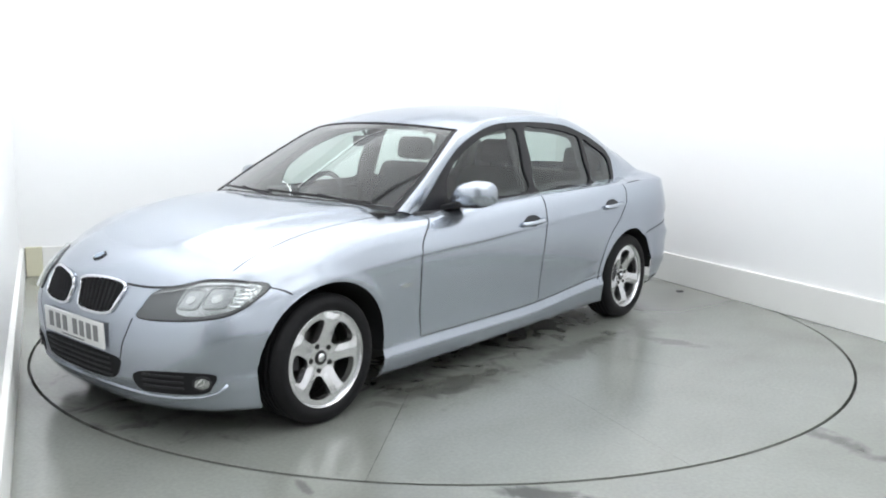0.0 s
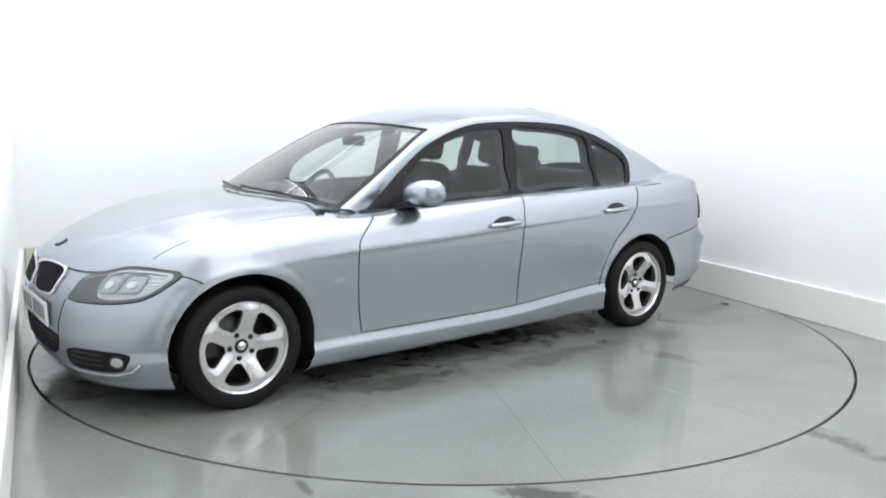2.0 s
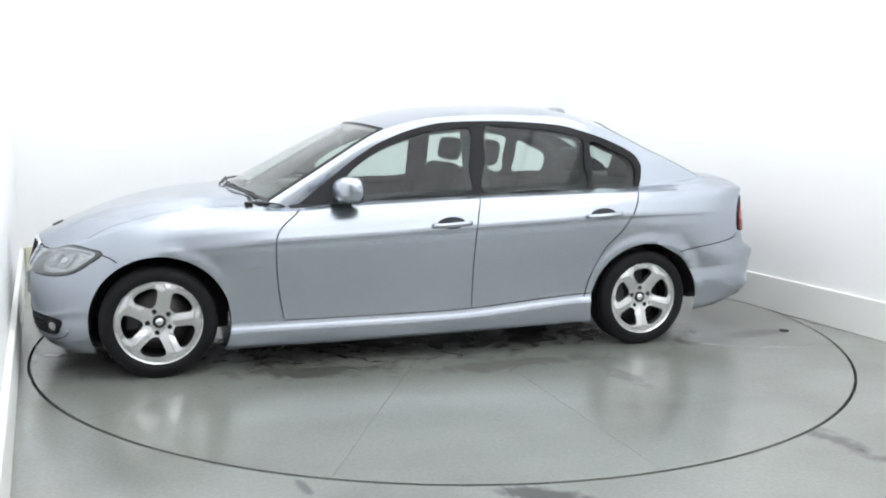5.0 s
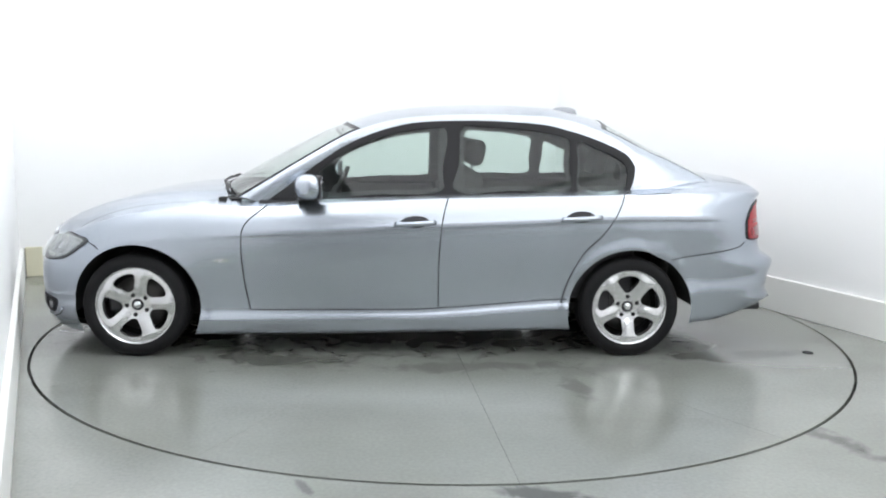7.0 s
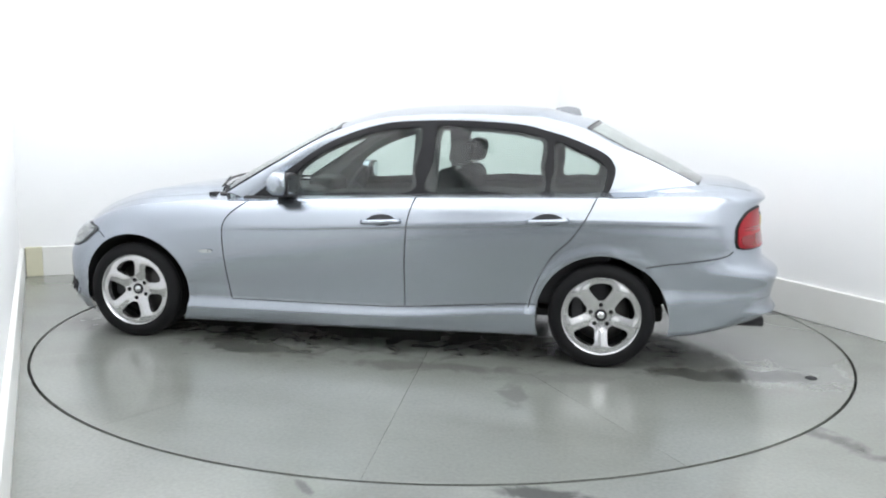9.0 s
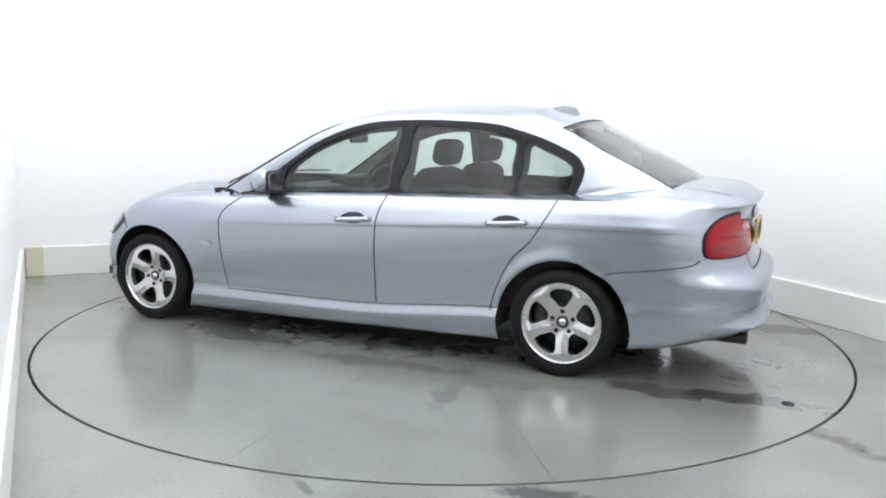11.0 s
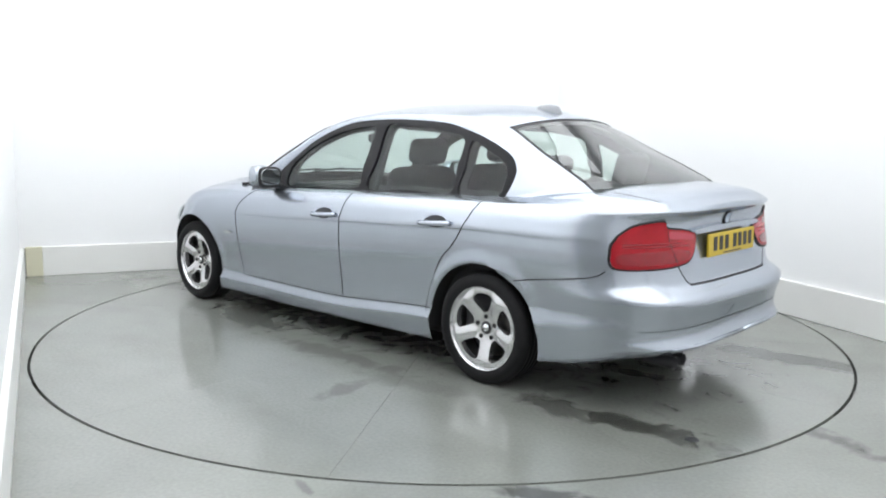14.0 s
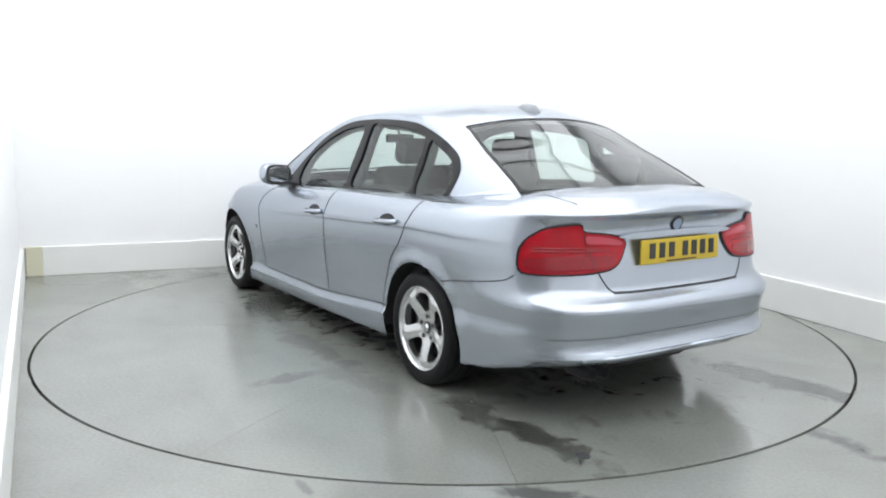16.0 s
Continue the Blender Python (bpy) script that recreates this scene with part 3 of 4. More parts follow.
in_bonnet = DF & KEPT & (MP[:, 0] > 0.75) & (MP[:, 1] < y_bonnet)
in_boot = KEPT & (MP[:, 0] < -1.80) & (MP[:, 1] < 0.57) & (MP[:, 2] > 0.60) & (DF | (MP[:, 0] < -2.15))
in_fbump = side_face & (MP[:, 0] > 1.62) & (MP[:, 2] < np.interp(MP[:, 0], [1.6, 1.75, 2.0], [0.60, 0.56, 0.50])) & ~in_bonnet
in_rbump = side_face & (MP[:, 0] < -1.60) & (MP[:, 2] < np.interp(-MP[:, 0], [1.62, 1.83, 2.05, 2.2, 2.25], [0.567, 0.605, 0.65, 0.62, 0.60])) & ~in_boot
in_wing = KEPT & ~(in_front | in_rear | in_bonnet | in_boot | in_fbump | in_rbump)
for nm, mk, sd in (("front_door", in_front, (1,)), ("front_door", in_front, (-1,)), ("rear_door", in_rear, (1,)), ("rear_door", in_rear, (-1,)), ("bonnet", in_bonnet, (1, -1)), ("boot_lid", in_boot, (1, -1)), ("front_bumper", in_fbump, (1, -1)), ("rear_bumper", in_rbump, (1, -1)), ("body_shell", in_wing, (1, -1))):
    ob = panel(nm, mk, CAR, M_PAINT, sd)
    if nm == "front_door" and sd == (1,):
        FRONT_DOOR = ob
    elif nm == "rear_door" and sd == (1,):
        REAR_DOOR = ob
    elif nm == "front_door":
        FRONT_DOOR_R = ob
    elif nm == "rear_door":
        REAR_DOOR_R = ob
    elif nm == "bonnet":
        BONNET = ob
    elif nm == "boot_lid":
        BOOT = ob
    elif nm == "front_bumper":
        FBUMP = ob
    elif nm == "rear_bumper":
        RBUMP = ob
    else:
        WING = ob


def on_shell(mode, off=0.003, sign=1):
    """lift() for patch(): lays plane points on the body shell from the side, front, rear or top."""

    def lift(u, v, down):
        if mode == "side":
            o, d, s = (u, 1.5, v), (0, -1, 0), sign
        elif mode == "front":
            o, d, s = (3, abs(u), v), (-1, 0, 0), sign * (1 if u >= 0 else -1)
        elif mode == "rear":
            o, d, s = (-3, abs(u), v), (1, 0, 0), sign * (1 if u >= 0 else -1)
        else:
            o, d, s = (u, abs(v), 3), (0, 0, -1), sign * (1 if v >= 0 else -1)
        p, n, _, _ = SHELL.ray_cast(Vector(o), Vector(d))
        if p is None:
            aim = Vector(o) + Vector(d) * 2.2
            if mode == "side":
                aim = Vector((u, 0.85, v))
            elif mode == "front":
                aim = Vector((1.95, abs(u), v))
            elif mode == "rear":
                aim = Vector((-2.2, abs(u), v))
            else:
                aim = Vector((u, abs(v), 0.95))
            p, n, _, _ = SHELL.find_nearest(aim)
        if n.dot(Vector(d)) > 0:
            n = -n
        if abs(u if mode != "top" else v) < 0.02 and mode in ("front", "rear"):
            n = Vector((n.x, 0, n.z)).normalized()
        q = p + n * (off - down)
        return Vector((q.x + CX, q.y * s + CY, q.z))

    return lift


def ribbon(path, mode, width=0.005, off=0.0012, sign=1):
    """A thin dark line on the shell along a path in the plane of that view."""
    lift = on_shell(mode, off, sign)
    pts = dense([(p[0], p[1], 0) for p in path], 0.012)
    bm = bmesh.new()
    prev = None
    for i, p in enumerate(pts):
        a, b = pts[max(0, i - 1)], pts[min(len(pts) - 1, i + 1)]
        d = (b - a).normalized()
        nx, ny = -d.y * width / 2, d.x * width / 2
        pair = [bm.verts.new(lift(p.x + nx, p.y + ny, 0)), bm.verts.new(lift(p.x - nx, p.y - ny, 0))]
        if prev:
            bm.faces.new((prev[0], prev[1], pair[1], pair[0]))
        prev = pair
    bmesh.ops.recalc_face_normals(bm, faces=bm.faces)
    return bm


def rounded(poly, step=0.012):
    return [(p.x, p.y) for p in dense([(a, b, 0) for a, b in poly], step, True)]


def at(x, y, z):
    return Vector((x + CX, y + CY, z))


# ---- greenhouse ----
def y_glass(x, z):
    return 0.755 - 0.36 * (z - 0.87) - 0.03 * ((x + 0.4) / 1.1) ** 2


DLO_TOP = [(0.70, 0.842), (0.56, 0.946), (0.40, 1.07), (0.24, 1.178), (0.08, 1.25), (-0.08, 1.297), (-0.24, 1.319), (-0.556, 1.328), (-0.875, 1.313), (-1.037, 1.280), (-1.2, 1.231), (-1.362, 1.160), (-1.418, 1.100), (-1.426, 1.053), (-1.404, 0.972), (-1.374, 0.925)]
DLO_LOW = [(-1.374, 0.925), (-1.23, 0.931), (-1.04, 0.926), (-0.72, 0.917), (-0.34, 0.906), (0.07, 0.887), (0.36, 0.872), (0.52, 0.856), (0.70, 0.842)]
RAIL = [(0.83, 0.735, 0.885), (0.62, 0.70, 1.015), (0.44, 0.65, 1.125), (0.28, 0.60, 1.22), (0.17, 0.565, 1.272), (0.0, 0.552, 1.322), (-0.2, 0.542, 1.351), (-0.55, 0.536, 1.368), (-0.9, 0.532, 1.362), (-1.08, 0.526, 1.338), (-1.26, 0.515, 1.293), (-1.40, 0.54, 1.228), (-1.52, 0.565, 1.168), (-1.64, 0.587, 1.115), (-1.79, 0.612, 1.043), (-1.86, 0.628, 1.005)]
low3 = [Vector((x, y_glass(x, z), z)) for x, z in DLO_TOP] + [Vector((-1.60, 0.752, 0.935)), Vector((-1.76, 0.748, 0.94)), Vector((-1.94, 0.71, 0.95))]
high3 = [Vector(p) for p in RAIL] + [Vector((-1.875, 0.632, 0.998)), Vector((-1.89, 0.633, 0.99)), Vector((-1.95, 0.63, 0.975))]


def even(P, per=6):
    out = []
    for i in range(len(P) - 1):
        p0, p1, p2, p3 = P[max(0, i - 1)], P[i], P[i + 1], P[min(len(P) - 1, i + 2)]
        for j in range(per):
            t = j / per
            out.append(0.5 * ((2 * p1) + (p2 - p0) * t + (2 * p0 - 5 * p1 + 4 * p2 - p3) * t * t + (3 * p1 - p0 - 3 * p2 + p3) * t ** 3))
    return out + [P[-1]]


LOW_E, HIGH_E = even(low3), even(high3)


def sheet(rows, material, name, sign=1, wind=-1):
    """A smooth sheet through rows of points in the car's space."""
    verts = [at(p[0], p[1] * sign, p[2]) for r in rows for p in r]
    n = len(rows[0])
    faces = []
    for i in range(len(rows) - 1):
        for j in range(n - 1):
            f = (i * n + j, i * n + j + 1, (i + 1) * n + j + 1, (i + 1) * n + j)
            faces.append(f if wind > 0 else f[::-1])
    return mesh_of(verts, faces, material, True, name)


for s in (1, -1):
    rows = []
    for k in range(7):
        t = k / 6
        rows.append([a.lerp(b, t) + Vector((0, 0.8, 0.8)) * 0.014 * math.sin(math.pi * t) for a, b in zip(LOW_E, HIGH_E)])
    part("roof_pillar", sheet(rows, M_PAINT, "roof_pillar", s, s), M_PAINT, CAR)
    inner = [[p + Vector((0, -0.022, -0.010)) for p in r] for r in rows]
    part("pillar_lining", sheet(inner, M_PILLAR, "pillar_lining", s, -s), M_PILLAR, CAR, "dark grey inner lining of the roof pillars")


def span(k0, k1, bow0, bow1, up0, up1, cols=29, hump=0.0):
    """Rows from the left rail to the right between two stretches of the rail, bowed in the middle."""
    pts = HIGH_E[k0 * 6 : k1 * 6 + 1]
    rows = []
    for i, p in enumerate(pts):
        t = i / (len(pts) - 1)
        bow, up = bow0 + (bow1 - bow0) * t, up0 + (up1 - up0) * t + hump * math.sin(math.pi * t)
        rows.append([(p.x + bow * (1 - (2 * j / (cols - 1) - 1) ** 2), p.y * (1 - 2 * j / (cols - 1)), p.z + up * (1 - abs(2 * j / (cols - 1) - 1) ** 2.2)) for j in range(cols)])
    return rows


def pane(name, rows, material, border, label, inset=2):
    """A glass sheet with its black printed border as a part of it."""
    top = len(rows)
    core = [r[inset:-inset] for r in rows[inset : top - inset]]
    ob = part(name, sheet(core, material, name), material, CAR, label)
    ob.visible_shadow = False
    full = [at(*p) for r in rows for p in r]
    n = len(rows[0])
    faces = []
    for i in range(top - 1):
        for j in range(n - 1):
            if not (inset <= i < top - 1 - inset and inset <= j < n - 1 - inset):
                faces.append((i * n + j, i * n + j + 1, (i + 1) * n + j + 1, (i + 1) * n + j)[::-1])
    part("printed_border", mesh_of(full, faces, border, True, "printed_border"), border, ob, "black printed edge band")
    return ob


WS_ROWS = span(0, 4, 0.20, 0.10, 0.03, 0.032, 61)
for rows_ in (WS_ROWS,):
    loop = [r[0] for r in rows_] + list(rows_[-1][1:-1]) + [r[-1] for r in rows_[::-1]]
    part("windscreen_seal", tube([at(*p) + Vector((0, 0, 0.001)) for p in loop], 0.0055, 6), M_BLACK, CAR, "black rubber windscreen seal")
pane("windscreen", WS_ROWS, M_GLASS, M_GLOSS_BLACK, "laminated tinted windscreen", 1)
j0 = WS_ROWS[-3]
part("windscreen_sticker", mesh_of([at(j0[8][0] + 0.016 * math.cos(a) * 0.5 + 0.01, j0[8][1] + 0.03 * math.cos(a), j0[8][2] - 0.012 + 0.012 * math.sin(a)) for a in np.linspace(0, 6.0, 16)], [tuple(range(16))], M_LINING, False, "windscreen_sticker"), M_LINING, CAR, "small pale oval windscreen sticker")
RW_ROWS = span(10, 15, -0.07, -0.10, 0.05, 0.012, 61)
part("rear_window_seal", tube([at(p[0], p[1] * 0.985, p[2] - 0.001) for p in [r[0] for r in RW_ROWS][::-1] + list(RW_ROWS[0][1:-1]) + [r[-1] for r in RW_ROWS]], 0.006, 6), M_BLACK, CAR, "black rubber rear window seal")
pane("rear_window", RW_ROWS, M_GLASS, M_GLOSS_BLACK, "tinted heated rear window", 1)
ROOF_ROWS = span(4, 10, 0.10, -0.07, 0.032, 0.05, 29, 0.022)
part("roof", sheet(ROOF_ROWS, M_PAINT, "roof"), M_PAINT, CAR)
part("headliner", sheet([[(p[0], p[1] * 0.98, p[2] - 0.03) for p in r] for r in ROOF_ROWS], M_LINING, "headliner"), M_LINING, CAR)


def on_glass(off, sign):
    def lift(x, z, down):
        return at(x, sign * (y_glass(x, z) + off - down), z)

    return lift


GLASS_FRONT = rounded([(0.385, 0.892), (0.05, 0.908), (-0.292, 0.927), (-0.308, 1.05), (-0.335, 1.268), (-0.24, 1.281), (-0.08, 1.260), (0.08, 1.213), (0.24, 1.14), (0.37, 1.05), (0.415, 0.98)], 0.03)
GLASS_REAR = rounded([(-0.39, 0.930), (-0.72, 0.938), (-1.03, 0.945), (-1.04, 1.08), (-1.045, 1.226), (-0.95, 1.258), (-0.875, 1.272), (-0.716, 1.288), (-0.556, 1.293), (-0.425, 1.290), (-0.405, 1.10)], 0.03)
GLASS_QUARTER = rounded([(-1.085, 0.946), (-1.24, 0.950), (-1.352, 0.948), (-1.378, 1.02), (-1.375, 1.08), (-1.33, 1.125), (-1.2, 1.182), (-1.095, 1.217), (-1.09, 1.08)], 0.03)


def shrunk(poly, edge):
    """The outline drawn in by an edge width towards its middle."""
    mx, mz = sum(p[0] for p in poly) / len(poly), sum(p[1] for p in poly) / len(poly)
    wx, wz = max(abs(p[0] - mx) for p in poly), max(abs(p[1] - mz) for p in poly)
    return [(mx + (p[0] - mx) * (1 - edge / wx), mz + (p[1] - mz) * (1 - edge / wz)) for p in poly]


DLO = [(p.x, p.y) for p in dense([(a, b, 0) for a, b in DLO_TOP], 0.03)[:-1]] + DLO_LOW[:-1]
for s in (1, -1):
    part("window_frame", patch(DLO, on_glass(0.004, s), 0.05, 0.02, (GLASS_FRONT, GLASS_REAR, GLASS_QUARTER)), M_GLOSS_BLACK, CAR, "gloss black window surround and centre pillar")
    for nm, poly, owner in (("door_glass", GLASS_FRONT, FRONT_DOOR if s > 0 else FRONT_DOOR_R), ("door_glass", GLASS_REAR, REAR_DOOR if s > 0 else REAR_DOOR_R), ("quarter_glass", GLASS_QUARTER, CAR)):
        ob = part(nm, patch(poly, on_glass(-0.006, s), 0.06, 0.0), M_GLASS, owner, "green-tinted side glass")
        ob.visible_shadow = False
    sail = [(0.69, 0.80), (0.54, 0.945), (0.42, 1.04), (0.40, 0.97), (0.36, 0.89), (0.36, 0.80)]
    part("mirror_corner_lining", patch(sail, on_glass(-0.035, s), 0.06, 0.01), M_DASH, CAR)
    part("door_frame_lining", patch(DLO, on_glass(-0.045, s), 0.06, 0.012, tuple(shrunk(p, 0.028) for p in (GLASS_FRONT, GLASS_REAR, GLASS_QUARTER))), M_DASH, CAR, "dark grey inner trim round the side windows")
    part("belt_trim", tube([at(x, s * (y_glass(x, z) + 0.006), z + 0.001) for x, z in DLO_LOW], 0.0065, 6), M_BLACK, CAR, "black rubber belt strip")

# panel gaps
for s in (1, -1):
    for path, owner in ((SEAM_A, FRONT_DOOR if s > 0 else FRONT_DOOR_R), (SEAM_B, FRONT_DOOR if s > 0 else FRONT_DOOR_R), (SEAM_C, REAR_DOOR if s > 0 else REAR_DOOR_R)):
        part("door_gap", ribbon(path, "side", 0.0065, sign=s), M_SEAM, owner)
    zsill = [(x, float(Z_ROCK(x)) + 0.034) for x in np.linspace(0.757, -1.02, 24)]
    part("sill_gap", ribbon(zsill, "side", 0.0055, sign=s), M_SEAM, CAR)
    part("bumper_gap", ribbon([(-1.60, 0.569), (-1.70, 0.588), (-1.83, 0.607), (-2.0, 0.636), (-2.05, 0.665)], "side", 0.0055, sign=s), M_SEAM, RBUMP)
    part("bumper_gap", ribbon([(0.76, 0.642), (0.80, 0.632), (0.83, 0.616), (0.845, 0.602)], "front", 0.004, sign=s), M_SEAM, FBUMP)
    part("bonnet_gap", ribbon([(0.30, 0.631), (0.40, 0.625), (0.50, 0.632), (0.60, 0.66), (0.70, 0.662), (0.765, 0.648)], "front", 0.008, sign=s), M_SEAM, BONNET)
    part("bonnet_gap", ribbon([(1.72, 0.66), (1.5, 0.70), (1.2, 0.715), (1.0, 0.715), (0.86, 0.70)], "top", 0.0022, sign=s), M_SEAM, BONNET)
    part("boot_gap", ribbon([(0.545, 0.884), (0.533, 0.81), (0.485, 0.69), (0.44, 0.615), (0.41, 0.592)], "rear", 0.006, sign=s), M_SEAM, BOOT)
    part("boot_gap", ribbon([(-1.93, 0.56), (-2.02, 0.555), (-2.10, 0.548), (-2.16, 0.54)], "top", 0.004, sign=s), M_SEAM, BOOT)
    part("quarter_line", ribbon([(-1.40, 0.928), (-1.50, 0.934), (-1.60, 0.938)], "side", 0.0025, sign=s), M_SEAM, CAR)
part("boot_gap", ribbon([(-0.415, 0.59), (-0.2, 0.586), (0.2, 0.586), (0.415, 0.59)], "rear", 0.009), M_SEAM, BOOT)

# ---- wheels ----


def make_wheel(phase):
    w = new("wheel")
    tread = [(0.206, -0.095), (0.240, -0.103), (0.270, -0.099), (0.2835, -0.084), (0.2885, -0.064)]
    for a in (-0.045, -0.015, 0.015, 0.045):
        tread += [(0.2885, a - 0.008), (0.282, a - 0.006), (0.282, a + 0.006), (0.2885, a + 0.008)]
    tread += [(0.2885, 0.064), (0.2835, 0.084), (0.270, 0.099), (0.262, 0.1000), (0.259, 0.1025), (0.240, 0.103), (0.222, 0.1), (0.209, 0.092)]
    part("tyre", lathe(tread, 72), M_RUBBER, w, "black rubber tyre", smooth=True)
    part("rim", lathe([(0.203, 0.088), (0.2075, 0.092), (0.2065, 0.096), (0.204, 0.0955), (0.200, 0.087), (0.197, 0.075), (0.192, 0.05)], 72), M_ALLOY, w, smooth=True)
    part("barrel", lathe([(0.192, 0.05), (0.188, -0.02), (0.194, -0.09), (0.205, -0.095)], 64), M_ALLOY_DARK, w, smooth=True)
    holes = []
    for k in range(5):
        a0 = phase + 72 * k
        pol = [(-10, 0.083), (8, 0.079), (16, 0.097), (21, 0.122), (23.5, 0.152), (21, 0.166), (10, 0.174), (-6, 0.176), (-17, 0.172), (-22, 0.160), (-21, 0.132), (-17, 0.104)]
        holes.append(rounded([(-r * math.cos(radians(a0 + a)), r * math.sin(radians(a0 + a))) for a, r in pol], 0.012))

    def face(u, v, down):
        r = math.hypot(u, v)
        ang = math.degrees(math.atan2(v, -u)) - phase - 36
        off = abs((ang + 36) % 72 - 36) / 36
        ridge = 0.013 * max(0.0, 1 - off / 0.5) * smooth01(r, 0.05, 0.10) * (1 - smooth01(r, 0.17, 0.2))
        y = 0.052 + 0.030 * smooth01(r, 0.03, 0.19) + ridge - down
        return Vector((u, y, v))

    outer = [(x, z) for x, z in arc(0, 0, 0.1985, 0, 360, 90)[:-1]]
    part("spokes", patch(outer, face, 0.012, 0.035, holes), M_ALLOY, w, "five broad silver alloy spokes")
    part("brake_disc", lathe([(0.0, 0.0), (0.145, 0.0), (0.148, -0.006), (0.145, -0.02)], 48), M_STEEL, w, "grey steel brake disc", smooth=True)
    part("back_plate", lathe([(0.0, -0.04), (0.19, -0.04)], 48), M_LINER, w)
    part("caliper", box(0.07, 0.05, 0.13, (0.125, 0.0, 0.02), 0.012), M_ALLOY_DARK, w)
    cap = part("centre_cap", lathe([(0.0, 0.0585), (0.026, 0.058), (0.031, 0.055), (0.033, 0.05)], 32), M_BLACK, w, "dark round centre cap", smooth=True)
    part("cap_emblem", lathe([(0.0, 0.0605), (0.018, 0.0602), (0.019, 0.058)], 24), M_CHROME, cap, smooth=True)
    for k in range(5):
        a = radians(phase + 72 * k)
        bm = lathe([(0.0, 0.0575), (0.009, 0.0575), (0.0115, 0.0565), (0.0115, 0.048)], 12)
        bmesh.ops.translate(bm, vec=(-0.056 * math.cos(a), 0, 0.056 * math.sin(a)), verts=bm.verts)
        part("wheel_bolt", bm, M_LINER, w)
    for ob in w.children:
        if not ob.name.startswith("tyre"):
            for piece in (ob, *ob.children):
                piece.data.transform(Matrix.Diagonal((1.035, 1.0, 1.035, 1.0)))
    return w


for x, ph in ((AXLE, 41.0), (-AXLE, 20.0)):
    wl = make_wheel(ph)
    wl.parent = CAR
    wl.matrix_basis = pose(x + CX, 0.752 + CY, HUB_Z)
    wr = make_wheel(ph + 25)
    wr.parent = CAR
    wr.matrix_basis = pose(x + CX, -0.752 + CY, HUB_Z, 0, 0, 180)
for ax, az, ar in ARCH:
    for s in (1, -1):
        bm = bmesh.new()
        prof = arc(ax, az, ar - 0.001, -6, 186 if ax > 0 else 174, 40)
        skin = [abs(on_shell("side", 0.0, s)(x, max(z, 0.2), 0).y - CY) - 0.006 for x, z in prof]
        rows = [[bm.verts.new(at(x, s * min(y, w - k * 0.002), z)) for (x, z), w in zip(prof, skin)] for k, y in enumerate((0.852, 0.80, 0.62, 0.50))]
        for r0, r1 in zip(rows, rows[1:]):
            for k in range(len(prof) - 1):
                bm.faces.new((r0[k], r0[k + 1], r1[k + 1], r1[k]))
        bm.faces.new(rows[-1])
        bmesh.ops.recalc_face_normals(bm, faces=bm.faces)
        part("wheel_arch_liner", bm, M_LINER, CAR)
part("underbody", box(1.90, 1.36, 0.08, at(0.0, 0, 0.19), 0.02), M_UNDER, CAR)
part("underbody", box(0.66, 1.0, 0.10, at(1.36, 0, 0.21), 0.02), M_UNDER, CAR)
part("underbody", box(0.75, 1.0, 0.10, at(-1.36, 0, 0.24), 0.02), M_UNDER, CAR)
part("undertray", prism([at(1.66, 0.74, 0)[:2], at(1.82, 0.62, 0)[:2], at(1.93, 0.40, 0)[:2], at(1.96, 0, 0)[:2], at(1.93, -0.40, 0)[:2], at(1.82, -0.62, 0)[:2], at(1.66, -0.74, 0)[:2]], 0.15, 0.18), M_UNDER, CAR)
part("undertray", prism([at(-1.76, 0.78, 0)[:2], at(-1.76, -0.78, 0)[:2], at(-2.05, -0.70, 0)[:2], at(-2.2, -0.5, 0)[:2], at(-2.23, 0, 0)[:2], at(-2.2, 0.5, 0)[:2], at(-2.05, 0.70, 0)[:2]], 0.30, 0.33), M_UNDER, CAR)

# ---- front end ----
M_LAMP_BOWL = mat("lamp_housing_silver", (0.5, 0.505, 0.515), 0.24, metal=0.85, vary=0.08, scale=30)
M_REFLECT = mat("lamp_reflector", (0.55, 0.56, 0.56), 0.2, metal=1.0, bump=0.4, bump_scale=60)
M_PLATE_W = mat("plate_white", (0.78, 0.78, 0.76), 0.4, vary=0.02)
M_PLATE_Y = mat("plate_yellow", (0.56, 0.40, 0.03), 0.4, vary=0.02)
M_INK = mat("plate_black", (0.03, 0.03, 0.03), 0.5)
# black ink lightened to grey: the front plate's glare put into its colour
M_INK_GLARE = mat("plate_glare_black", (0.20, 0.20, 0.20), 0.35)
M_LAMP_DARK = mat("lamp_housing_dark", (0.13, 0.132, 0.135), 0.35, metal=0.4, vary=0.1, scale=30)
M_BULB = mat("lamp_bulb_glass", (0.75, 0.76, 0.76), 0.1, metal=0.6)
M_RED = mat("tail_lamp_red", (0.36, 0.003, 0.012), 0.3, coat=0.2, spec=0.3, vary=0.35, scale=14)
M_RED_DEEP = mat("tail_lamp_deep_red", (0.26, 0.004, 0.012), 0.12, coat=0.4, vary=0.2, scale=30)
M_RED_PALE = mat("tail_lamp_pale", (0.50, 0.06, 0.09), 0.15, coat=0.3)
M_BADGE = mat("badge_blue_white", (0.25, 0.32, 0.42), 0.2, coat=1.0)

KIDNEY = [(0.042, 0.605), (0.055, 0.628), (0.12, 0.638), (0.215, 0.637), (0.288, 0.625), (0.298, 0.60), (0.287, 0.55), (0.255, 0.518), (0.12, 0.511), (0.06, 0.523), (0.044, 0.56)]
